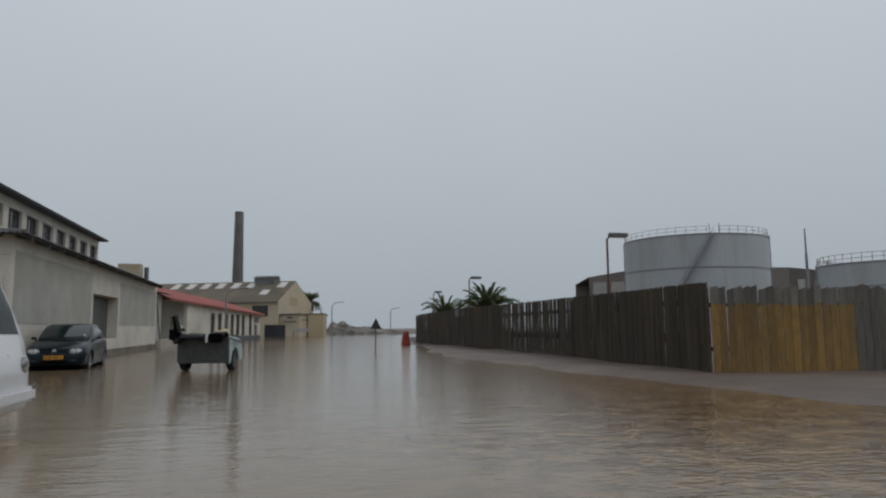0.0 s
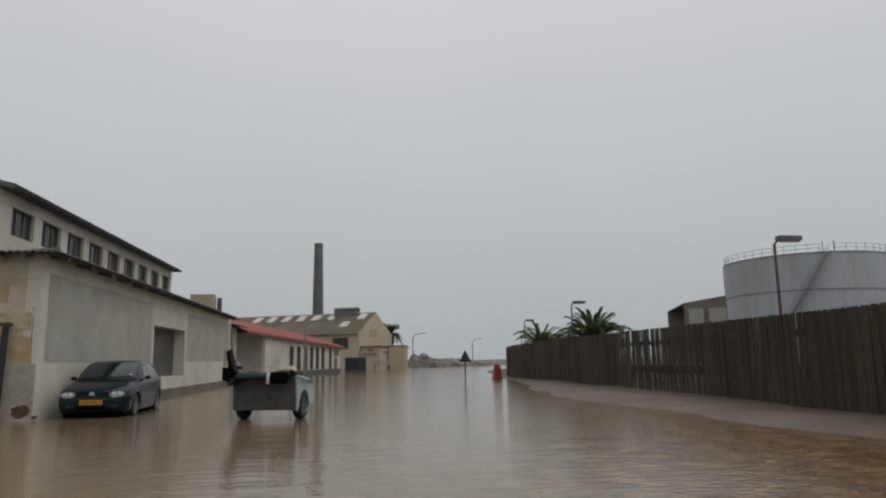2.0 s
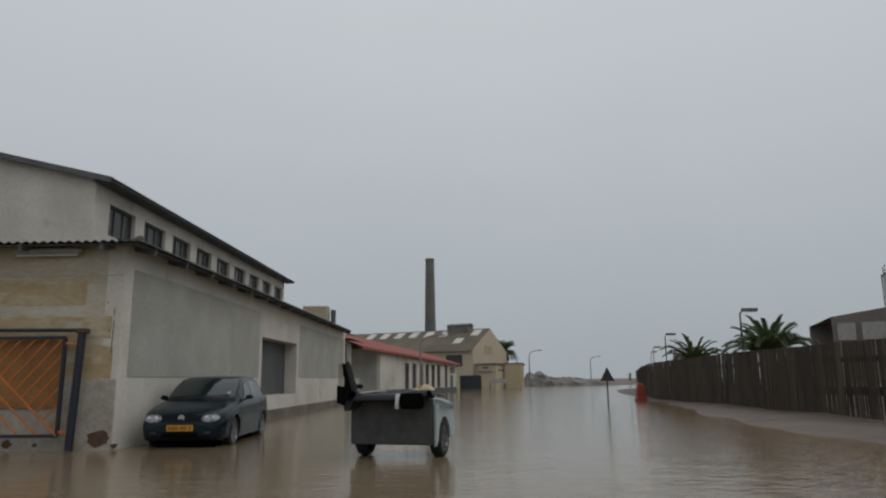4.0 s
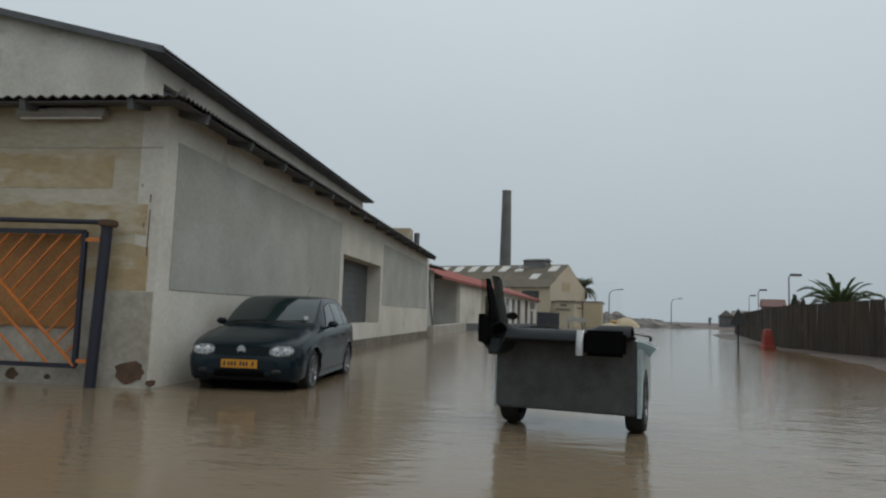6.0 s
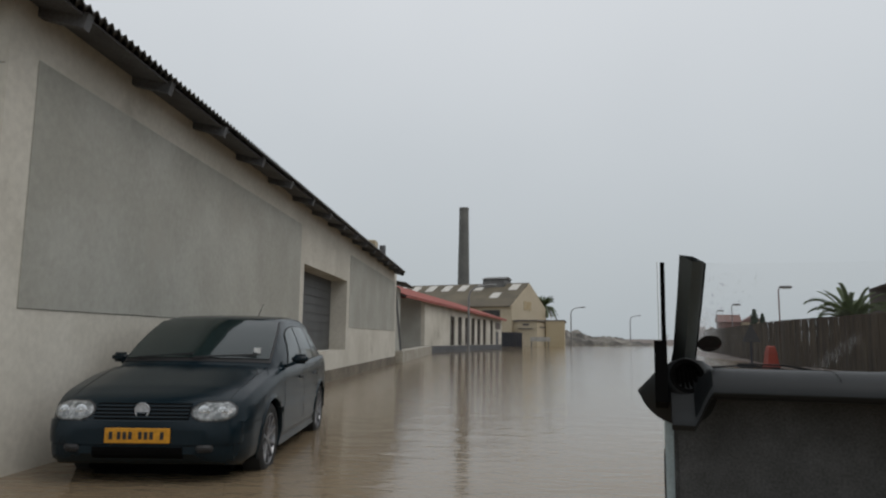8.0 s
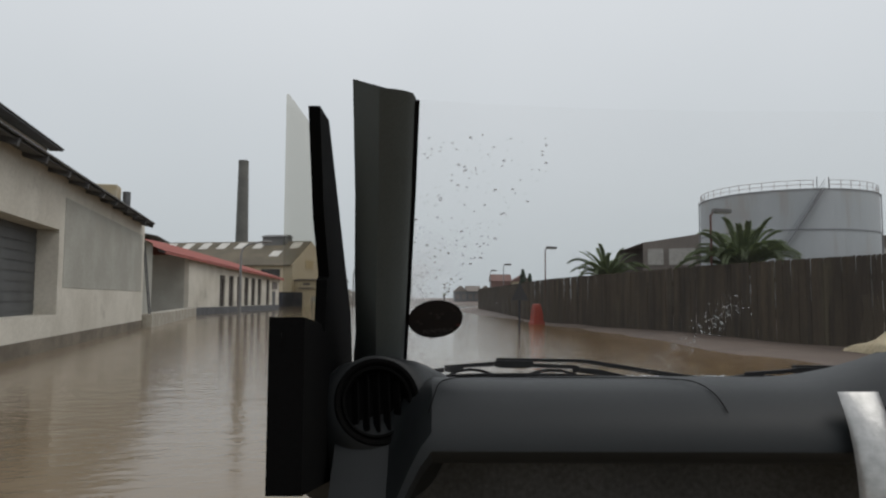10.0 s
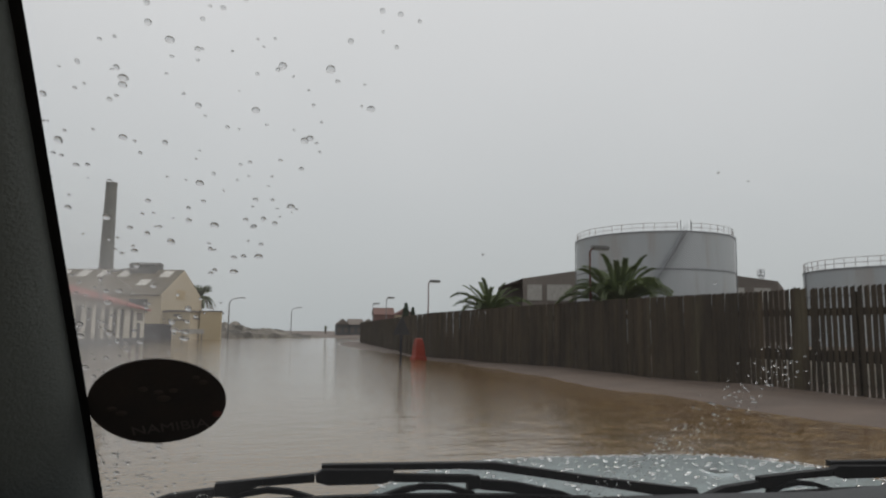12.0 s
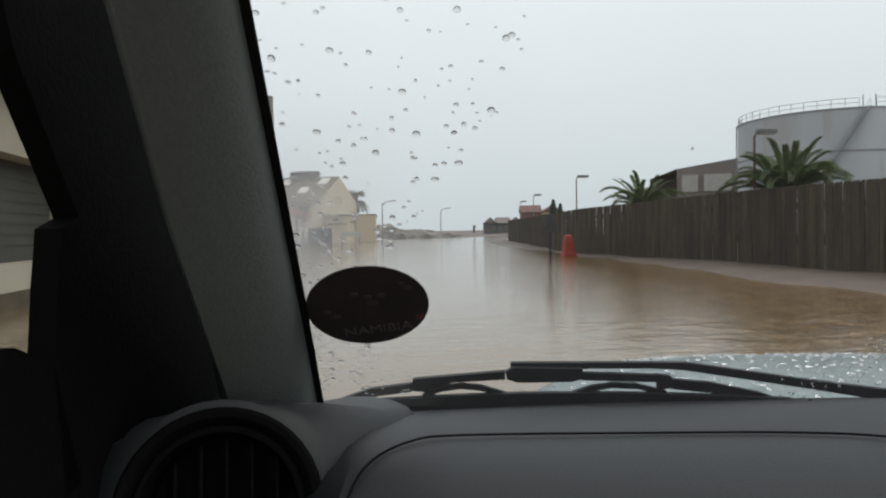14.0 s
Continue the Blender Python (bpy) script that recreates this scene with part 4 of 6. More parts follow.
for z in (0.36, 0.66):
    bm = B()
    w = 0.235 - 0.09 * (z - 0.3) + 0.012
    box(bm, -w, w, -w * 0.7, w * 0.7, z, z + 0.035)
    part("rib", rounded(bm, 0.008, 1), M_BARRIER, br)
bo = thing("bollard", pose(-2.70, -3.32, 0, 0, 3, 20), "white plastic bollard with orange bands", "bollard")
bm = B()
sheet(bm, [[(r * math.cos(k * math.tau / 20), r * math.sin(k * math.tau / 20), z) for k in range(20)] for r, z in ((0.082, -0.2), (0.078, 0.1), (0.072, 0.80), (0.066, 0.835), (0.045, 0.85), (0.002, 0.852))], close=True)
part("post", bm, M_WHITEPAINT, bo, smooth=True)
for z in (0.33, 0.70):
    bm = B()
    rod(bm, (0, 0, z), (0, 0, z + 0.055), 0.0795 - 0.006 * z, 0.0790 - 0.006 * z, 20)
    part("band", bm, M_ORANGE, bo, "orange band")

# ---- gate at the end wall ----
gate = thing("gate", pose(0, 4.45, 0), "blue steel gate with orange diagonal bars before brown boarding", "gate")
bm = B()
rod(bm, (-6.30, 0, -0.2), (-6.22, 0, 2.22), 0.075)
part("post", bm, M_BLUE, gate)
bm = B()
box(bm, -6.31, -6.10, -0.09, 0.09, 2.20, 2.30)
part("post_cap", rounded(bm, 0.02), M_RUST, gate)
bm = B()
rod(bm, (-6.25, 0.02, 2.27), (-10.9, 0.02, 2.32), 0.035)
part("top_rail", bm, M_BLUE, gate)
GX0, GX1, GZ0, GZ1 = -9.9, -6.54, 0.28, 2.13
for p, q in (((GX1, GZ0), (GX1, GZ1)), ((GX0, GZ0), (GX0, GZ1)), ((GX0, GZ1), (GX1, GZ1)), ((GX0, GZ0), (GX1, GZ0))):
    bm = B()
    beam(bm, (p[0], 0, p[1]), (q[0], 0, q[1]), 0.06, 0.06)
    part("frame_bar", bm, M_BLUE, gate)


def slat(x0, z0, slope, y, w, name="slat"):
    """A bar that starts at x0, z0 and runs right on the slope to the frame."""
    t = GX1 - x0
    t = min(t, (GZ1 - z0) / slope if slope > 0 else (GZ0 - z0) / slope)
    if t > 0.08:
        bm = B()
        beam(bm, (x0, y, z0), (x0 + t, y, z0 + slope * t), w, 0.022)
        part(name, bm, M_ORANGE, gate)


BR = -0.93                              # slope of the long brace, which ends in the lower corner
slat(GX1 - (GZ1 - GZ0) / -BR, GZ1, BR, -0.014, 0.045, "brace")
for k in range(13):
    x = GX1 - 0.16 - k * 0.150
    slat(x, GZ0 + BR * (x - GX1), 1.13, 0.0, 0.028)
for k in range(1, 6):
    z = GZ1 - 0.02
    slat(GX1 - (GZ1 - GZ0) / -BR - 0.36 * k, z, BR, 0.0, 0.030)
for z in (0.35, 2.02):
    bm = B()
    beam(bm, (GX1, 0, z), (-6.26, 0, z), 0.05, 0.05)
    part("hinge", bm, M_ORANGE, gate)
bm = B()
box(bm, -10.7, -6.62, 0.11, 0.15, 0.80, 2.1)
part("boarding", bm, M_BOARD, gate, "weathered brown boarding behind the bars")
for x0, x1, z0, z1, seed in ((-10.6, -5.68, 1.335, 1.98, 1), (-10.5, -5.74, 2.12, 2.55, 2), (-9.0, -6.3, 2.78, 3.25, 3)):
    bm = B()                               # old paint showing where the cream has gone
    n = 26
    lo = [(x0 + (x1 - x0) * k / n, z0 + (0.05 * noise.noise(Vector((k * 0.7, seed, 0))) if z0 > 1.4 else 0)) for k in range(n + 1)]
    hi = [(x0 + (x1 - x0) * k / n, z1 + 0.10 * noise.noise(Vector((k * 0.6, seed, 5)))) for k in range(n, -1, -1)]
    prism(bm, lo + hi, "y", Y0 - 0.005, Y0 + 0.02)
    part("paint_patch", bm, M_OCHRE, house, "ochre patch of old paint")
bm = B()
box(bm, XB, WX - 0.02, Y0 - 0.008, Y0 + 0.05, 3.36, 3.375)
part("plaster_joint", bm, M_BAND, house)
for x, z, s in ((-5.83, 0.22, 0.26), (-7.6, 0.12, 0.12), (-7.05, 0.1, 0.06), (-8.0, 0.1, 0.16), (-5.52, 0.08, 0.07)):
    bm = B()
    n = 18
    pts = [(x + s * (0.8 + 0.35 * noise.noise(Vector((k * 1.3, x, z)))) * math.cos(2 * math.pi * k / n), z + s * 0.75 * (0.8 + 0.35 * noise.noise(Vector((k * 1.1, z, x)))) * math.sin(2 * math.pi * k / n)) for k in range(n)]
    prism(bm, pts, "y", Y0 - 0.022, Y0 + 0.05)
    part("plaster_hole", bm, M_RUST, house, "patch of fallen plaster over bare brick")
tube = thing("wall_light", pose(-7.1, Y0 - 0.12, 3.84), "long fluorescent wall light under the eave", "lamp")
bm = B()
box(bm, -0.7, 0.7, -0.06, 0.06, -0.05, 0.06)
part("body", rounded(bm, 0.02), M_SHEDWIN, tube)
bm = B()
rod(bm, (-0.62, 0, -0.07), (0.62, 0, -0.07), 0.02)
part("tube", bm, M_WHITEPAINT, tube)
bm = B()
box(bm, -0.1, 0.1, 0.05, 0.14, -0.03, 0.03)
part("bracket", bm, M_SOFFIT, tube)


# ---- hatchback: a dense shell lofted from smooth profiles ----
HB = {
    "w": [(0, .50), (-.02, .62), (-.05, .70), (-.10, .757), (-.18, .802), (-.30, .836), (-.60, .860), (-.9, .868), (-2.5, .868), (-3.3, .862), (-3.7, .848), (-3.95, .82), (-4.05, .78), (-4.12, .70), (-4.15, .58)],
    "bottom": [(0, .33), (-.03, .27), (-.08, .22), (-.3, .19), (-3.7, .20), (-4.0, .25), (-4.15, .38)],
    "belt": [(0, .50), (-.03, .55), (-.07, .61), (-.12, .655), (-.2, .70), (-.4, .768), (-.8, .858), (-1.2, .915), (-2, .94), (-3, .965), (-3.6, .985), (-3.9, .985), (-4.0, .95), (-4.1, .82), (-4.15, .70)],
    "top": [(0, .53), (-.03, .60), (-.06, .65), (-.09, .69), (-.13, .72), (-.2, .75), (-.4, .812), (-.7, .885), (-1.0, .955), (-1.1, .972), (-1.2, .968), (-2, .95), (-3, .975), (-3.6, .995), (-3.9, .995), (-4.0, .96), (-4.1, .83), (-4.15, .71)],
    "roof": [(-.98, .90), (-1.04, .955), (-1.1, 1.01), (-1.3, 1.135), (-1.55, 1.27), (-1.75, 1.362), (-1.9, 1.405), (-2.15, 1.432), (-2.6, 1.442), (-3.1, 1.428), (-3.45, 1.395), (-3.6, 1.36), (-3.75, 1.25), (-3.9, 1.11), (-4.02, .98)],
    "roofw": [(-.98, .74), (-1.3, .715), (-1.55, .685), (-1.8, .645), (-2.2, .625), (-3.1, .61), (-3.5, .595), (-3.75, .61), (-4.02, .66)],
    "sillw": [(-.98, .77), (-1.4, .815), (-3.4, .805), (-3.8, .78), (-4.02, .73)],
}


@functools.lru_cache(maxsize=None)
def along(name, y):
    """A profile at y, averaged over a few centimetres so that its corners are eased."""
    ks = HB[name][::-1]
    return sum(float(np.interp(y + d, [k[0] for k in ks], [k[1] for k in ks])) for d in (-.03, -.015, 0, .015, .03)) / 5


@functools.lru_cache(maxsize=None)
def shell_section(y):
    w, zb, belt, top = (along(t, y) for t in ("w", "bottom", "belt", "top"))
    mid = (zb + belt) / 2
    key = [(0, zb), (.55 * w, zb), (.90 * w, zb), (.965 * w, zb + .05), (.99 * w, zb + .13), (1.004 * w, mid), (w, mid + .10), (.986 * w, belt - .10), (.968 * w, belt - .035), (.94 * w, belt), (.80 * w, belt + .42 * (top - belt)), (.55 * w, belt + .78 * (top - belt)), (.28 * w, belt + .96 * (top - belt)), (0, top)]
    out = [key[0]]
    for i, ((x0, z0), (x1, z1)) in enumerate(zip(key, key[1:])):
        n = 4 if 3 <= i <= 6 else 2
        out += [(x0 + (x1 - x0) * k / n, z0 + (z1 - z0) * k / n) for k in range(1, n + 1)]
    return out


def shell_x(y, z):
    """Half the width of the body at y and height z."""
    side = [p for p in shell_section(y)[4:] if p[0] > .4 * along("w", y)]
    return float(np.interp(z, [p[1] for p in side], [p[0] for p in side]))


def nose_y(x, z):
    """Where the rounded nose lies at x and height z."""
    lo, hi = -1.0, 0.0
    for _ in range(26):
        y = (lo + hi) / 2
        sec = shell_section(y)
        inside = sec[0][1] <= z <= sec[-1][1] and abs(x) <= float(np.interp(z, [p[1] for p in sec[2:]], [p[0] for p in sec[2:]]))
        lo, hi = (y, hi) if inside else (lo, y)
    return lo


def bonnet_z(x, y):
    top = shell_section(y)[-9:]
    return float(np.interp(abs(x), [p[0] for p in top[::-1]], [p[1] for p in top[::-1]]))


def bowed(x, y, z):
    """The greenhouse bows back at its corners in plan."""
    front = min(max((y + 2.7) / .85, 0), 1)
    return Vector((x, y - .19 * (x / .75) ** 2 * front + .06 * (x / .7) ** 2 * min(max((-3.3 - y) / .3, 0), 1), z))


def cabin_edges(y):
    zt, wt, ws, bz = along("roof", y), along("roofw", y), along("sillw", y), along("belt", y) - .01
    h = max(zt - bz, .02)
    return zt, wt, ws, bz, min(.075, .5 * h)


def cabin_side(y, f, out=0.0):
    zt, wt, ws, bz, e = cabin_edges(y)
    x = ws + (wt + .03 - ws) * f + .018 * math.sin(math.pi * f)
    return bowed(x + out, y, bz + (zt - e - bz) * f + out * .35)


def cabin_top(y, u, out=0.0):
    zt, wt, ws, bz, e = cabin_edges(y)
    return bowed(u * wt, y + out * .6, zt + .018 * (1 - u * u) + out)


def nose_patch(x0, x1, z0, z1, out, n=18, m=5, oval=0.0, thick=.03):
    """A piece of trim that follows the nose; oval > 0 rounds its outline."""
    bm = B()
    front, back = [], []
    for j in range(m + 1):
        v = -1 + 2 * j / m
        half = (1 - abs(v) ** 2.6 * oval) if oval else 1
        row = []
        for i in range(n + 1):
            u = (-1 + 2 * i / n) * half
            x, z = (x0 + x1) / 2 + u * (x1 - x0) / 2, (z0 + z1) / 2 + v * (z1 - z0) / 2
            edge = 1 - .55 * max(abs(u / max(half, .01)) ** 8, abs(v) ** 8) if oval else 1
            row.append((x + .25 * x * out, nose_y(x, z) + out * edge, z))
        front.append(row)
        back.append([(x, y - thick, z) for x, y, z in row])
    sheet(bm, front)
    sheet(bm, back)
    for a, b in ((front[0], back[0]), (front[-1], back[-1]), ([r[0] for r in front], [r[0] for r in back]), ([r[-1] for r in front], [r[-1] for r in back])):
        sheet(bm, [a, b])
    bmesh.ops.remove_doubles(bm, verts=bm.verts, dist=.0004)
    return bm


def car_wheel(parent, x, y, r, side):
    w = part("wheel", B(), M_TYRE, parent)
    w.matrix_basis = pose(x, y, r)
    bm = B()
    rows = []
    for a in range(37):
        c, s = math.cos(a * math.tau / 36), math.sin(a * math.tau / 36)
        rows.append([(dx, c * rr, s * rr) for dx, rr in ((-.085, r * .70), (-.098, r * .80), (-.095, r * .92), (-.075, r * .99), (-.03, r), (.03, r), (.075, r * .99), (.095, r * .92), (.098, r * .80), (.085, r * .70))])
    sheet(bm, rows)
    part("tyre", bm, M_TYRE, w, smooth=True)
    bm = B()
    rod(bm, (-.06 * side, 0, 0), (.02 * side, 0, 0), r * .66, seg=28)
    part("brake_disc", bm, M_CABINBLACK, w)
    bm = B()
    for k in range(5):
        for d in (-.17, .17):
            a = k * math.tau / 5 + d
            beam(bm, (.062 * side, r * .12 * math.cos(a), r * .12 * math.sin(a)), (.082 * side, r * .69 * math.cos(a + d * .6), r * .69 * math.sin(a + d * .6)), .020, .022)
    rod(bm, (.03 * side, 0, 0), (.078 * side, 0, 0), .045, .038, seg=14)
    n = 32
    sheet(bm, [[(dx * side, rr * math.cos(k * math.tau / n), rr * math.sin(k * math.tau / n)) for k in range(n + 1)] for dx, rr in ((-.02, r * .66), (.075, r * .665), (.090, r * .69), (.088, r * .715), (.07, r * .715))])
    part("rim", bm, M_RIM, w, "alloy rim with fine paired spokes", smooth=True)


def hatchback(m, paint, label):
    car = thing("car", m, label, "car")
    ys = [0, -.006, -.014, -.026, -.04, -.06, -.08, -.10, -.13, -.16] + [-.2 - .035 * k for k in range(112)] + [-4.12, -4.135, -4.15]
    bm = B()
    rows = []
    for y in ys:
        sec = shell_section(y)
        rows.append([(x, y, z) for x, z in sec] + [(-x, y, z) for x, z in sec[-2:0:-1]])
    vs = sheet(bm, rows, close=True)
    bm.faces.new(vs[0])
    bm.faces.new(vs[-1][::-1])
    AXLES, AR, AZ = (-.86, -3.37), .355, .315
    for v in bm.verts:                       # draw the mesh onto the rim of each wheel arch
        for ya in AXLES:
            d = math.hypot(v.co.y - ya, v.co.z - AZ)
            if abs(v.co.x) > .6 and abs(d - AR) < .022:
                v.co.y, v.co.z = ya + (v.co.y - ya) * AR / d, AZ + (v.co.z - AZ) * AR / d
    gone = [f for f in bm.faces if any(math.hypot(f.calc_center_median().y - ya, f.calc_center_median().z - AZ) < AR - .004 and abs(f.calc_center_median().x) > .6 for ya in AXLES)]
    bmesh.ops.delete(bm, geom=gone, context="FACES")
    part("body", bm, paint, car, smooth=True)
    bm = B()
    rows = []
    for y in [-.98 - .04 * k for k in range(77)]:
        zt, wt, ws, bz, e = cabin_edges(y)
        half = [cabin_side(y, f) for f in (0, .25, .5, .75, 1)] + [bowed(wt + .016, y, zt - e * .45), bowed(wt - .01, y, zt - e * .12)] + [cabin_top(y, u) for u in (.9, .7, .45, .2)]
        mirror = [Vector((-p.x, p.y, p.z)) for p in half[::-1]]
        rows.append(half + [cabin_top(y, 0)] + mirror)
    vs = sheet(bm, rows)
    bm.faces.new(vs[0])
    bm.faces.new(vs[-1][::-1])
    part("roof", bm, paint, car, smooth=True)

    def pane(name, rows, mat, label="", thick=.006):
        bm = B()
        sheet(bm, rows)
        bmesh.ops.recalc_face_normals(bm, faces=bm.faces)
        bmesh.ops.solidify(bm, geom=bm.faces, thickness=thick)
        return part(name, bm, mat, car, label, smooth=True)

    us = np.linspace(-1, 1, 13)
    pane("screen_seal", [[cabin_top(y, u * .997, .004) for u in us] for y in np.linspace(-1.055, -1.79, 10)], M_BLACK)
    pane("windscreen", [[cabin_top(y, u * .972, .012) for u in us] for y in np.linspace(-1.085, -1.775, 10)], M_CARGLASS, "dark windscreen reflecting the grey sky")
    pane("rear_window", [[cabin_top(y, u * .9, .010) for u in us] for y in np.linspace(-3.62, -3.90, 6)], M_CARGLASS, "dark rear window")
    for s in (-1, 1):
        def flank(y, f, out):
            p = cabin_side(y, f, out)
            return Vector((s * p.x, p.y, p.z))

        for lo0, lo1, hi0, hi1 in ((-1.34, -2.20, -1.70, -2.20), (-2.27, -3.02, -2.27, -2.96), (-3.06, -3.36, -3.00, -3.20)):
            for name, mat, g, out, label in (("window_seal", M_BLACK, .022, .004, ""), ("side_window", M_CARGLASS, 0, .010, "dark side window")):
                pts = []
                for f in np.linspace(.05 - g * .8, .93 + g, 5):
                    k = (f - .05) / .88
                    pts.append([flank(y, f, out) for y in np.linspace(lo0 + (hi0 - lo0) * k + g, lo1 + (hi1 - lo1) * k - g, 7)])
                pane(name, pts, mat, label)
        bm = B()                              # mirror on its foot
        for v in box(bm, s * .945 - .092, s * .945 + .092, -1.64, -1.55, .945, 1.055):
            if v.co.y > -1.57:
                v.co.z = 1.0 + (v.co.z - 1.0) * .72
                v.co.x = s * .93 + (v.co.x - s * .93) * .8
        rounded(bm, .028, 3)
        beam(bm, (s * .815, -1.55, .93), (s * .90, -1.58, .965), .07, .035)
        part("wing_mirror", bm, paint, car, smooth=True)
        lamp_x = sorted((s * .405, s * .735))
        part("lamp_seat", nose_patch(lamp_x[0] - .015, lamp_x[1] + .015, .555, .708, .006, 16, 8, .5), M_BLACK, car, smooth=True)
        hl = part("headlight", nose_patch(lamp_x[0], lamp_x[1], .564, .699, .020, 18, 10, .5), M_LAMPGLASS, car, "clear oval headlight", smooth=True)
        for cx, r in ((.50, .050), (.645, .042)):
            bm = B()
            yy = nose_y(s * cx, .63) + .019
            sheet(bm, [[(s * cx + rr * math.cos(a), yy + dy, .632 + rr * math.sin(a)) for a in np.linspace(0, math.tau, 21)] for rr, dy in ((r, .002), (r * .86, .005), (r * .5, .004), (.002, .007))])
            part("reflector", bm, M_CHROME, hl, smooth=True)
        part("fog_lamp", nose_patch(*sorted((s * .46, s * .60)), .325, .385, .030, 6, 3, .3), M_BLACK, car)
        bm = B()
        sheet(bm, [[(s * (shell_x(y, .24) + o), y, z) for y in np.linspace(-1.22, -3.0, 20)] for o, z in ((-.02, .19), (.012, .20), (.014, .255), (-.01, .27))])
        part("sill", bm, paint, car, smooth=True)
        bm = B()
        sheet(bm, [[(s * (shell_x(y, z) + o), y, z) for y in np.linspace(-1.24, -3.0, 24)] for o, z in ((0, .50), (.011, .505), (.011, .555), (0, .56))])
        part("rub_strip", bm, paint, car)
        for y in (-2.10, -2.93):
            bm = B()
            ball(bm, (s * (shell_x(y, .80) + .012), y, .80), .018, .075, .016)
            part("door_handle", bm, M_BLACK, car)
        for line in ([(-1.36, .90), (-1.31, .70), (-1.30, .40), (-1.34, .28)], [(-2.27, .93), (-2.27, .28)], [(-3.10, .95), (-3.12, .80), (-3.02, .60)], [(-1.34, .285), (-2.98, .285)], [(-.30, .53), (-.52, .53)]):
            bm = B()
            pts = []
            for (ya, za), (yb, zb) in zip(line, line[1:]):
                pts += [(ya + (yb - ya) * k / 8, za + (zb - za) * k / 8) for k in range(8)]
            bar(bm, [(s * (shell_x(y, z) - .0015), y, z) for y, z in pts + [line[-1]]], .0042, 4)
            part("door_gap", bm, M_CABINBLACK, car)
        bm = B()
        bar(bm, [(s * (.66 + .06 * min(max((-y - .2) / .8, 0), 1)), y, bonnet_z(.66 + .06 * min(max((-y - .2) / .8, 0), 1), y) - .001) for y in np.linspace(-.22, -1.12, 14)], .0038, 4)
        part("bonnet_gap", bm, M_CABINBLACK, car)
        for ya in (-.86, -3.37):
            bm = B()
            arc = np.linspace(-.32, math.pi + .32, 30)
            xs = [shell_x(ya + .355 * math.cos(a), max(.315 + .355 * math.sin(a), .24)) for a in arc]
            sheet(bm, [[(s * (x + o), ya + r * math.cos(a), .315 + r * math.sin(a)) for a, x in zip(arc, xs)] for o, r in ((-.004, .388), (.010, .372), (.012, .358), (-.03, .352))])
            part("arch_lip", bm, paint, car, smooth=True)
            bm = B()
            sheet(bm, [[(s * x, ya + .352 * math.cos(a), .315 + .352 * math.sin(a)) for a in arc] for x in (.83, .50)])
            part("wheel_arch", bm, M_CABINBLACK, car)
            car_wheel(car, s * .752, ya, .315, s)
    # black block added to darken the gap between body and water
    bm = B()
    box(bm, -.62, .62, -3.75, -.42, .06, .34)
    part("undertray", rounded(bm, .05, 2), M_CABINBLACK, car, "black block standing in for the shade under the car")
    part("bumper", nose_patch(-.79, .79, .385, .555, .018, 40, 5), paint, car, smooth=True)
    part("bumper_lip", nose_patch(-.74, .74, .255, .372, .014, 40, 4), paint, car, smooth=True)
    part("lower_grille", nose_patch(-.36, .36, .275, .365, .022, 20, 3), M_CABINBLACK, car)
    gr = part("grille", nose_patch(-.385, .385, .572, .690, .006, 24, 5), M_CABINBLACK, car, "black slatted grille")
    for z in (.585, .612, .639, .666):
        part("slat", nose_patch(-.38, .38, z, z + .011, .011, 20, 1, thick=.012), M_CARPAINT, gr)
    yb = nose_y(0, .64) + .018
    bm = B()
    n = 28
    bar(bm, [(.056 * math.cos(k * math.tau / n), yb + .006, .640 + .056 * math.sin(k * math.tau / n)) for k in range(n + 1)], .006, 6)
    rod(bm, (0, yb - .02, .640), (0, yb + .001, .640), .054, seg=24)
    part("badge", bm, M_BADGE, car, "round chrome badge")
    yp = nose_y(0, .45) + .02
    bm = B()
    box(bm, -.262, .262, yp, yp + .014, .395, .510)
    plate = part("number_plate", rounded(bm, .004, 1), M_PLATE, car, "orange-yellow number plate")
    for x in (-.20, -.115, -.07, -.025, .055, .10, .145, .21):
        bm = B()
        box(bm, x - .014, x + .014, yp + .0135, yp + .017, .425, .482)
        part("plate_mark", bm, M_BLACK, plate)
    for x0, x1 in ((-.60, -.02), (.0, .58)):
        bm = B()
        a, b = cabin_top(-1.072, x1 / .74, .024), cabin_top(-1.115, x0 / .74, .024)
        beam(bm, a, b, .016, .02)
        part("wiper", bm, M_BLACK, car)
    bm = B()
    rod(bm, (0, -3.30, 1.41), (0, -3.62, 1.64), .006, .003, 6)
    part("antenna", bm, M_BLACK, car)
    p = cabin_top(-1.17, -.80, .022)
    bm = B()
    box(bm, p.x - .035, p.x + .035, p.y - .002, p.y + .004, p.z - .02, p.z + .035)
    part("licence_disc", bm, M_WHITEPAINT, car)
    return car


hatchback(pose(-4.33, 4.80, -0.07, 0, 0, 183.6) @ Matrix.Diagonal((0.97, 1, 1, 1)), M_CARPAINT, "dark blue five-door hatchback parked in flood water")


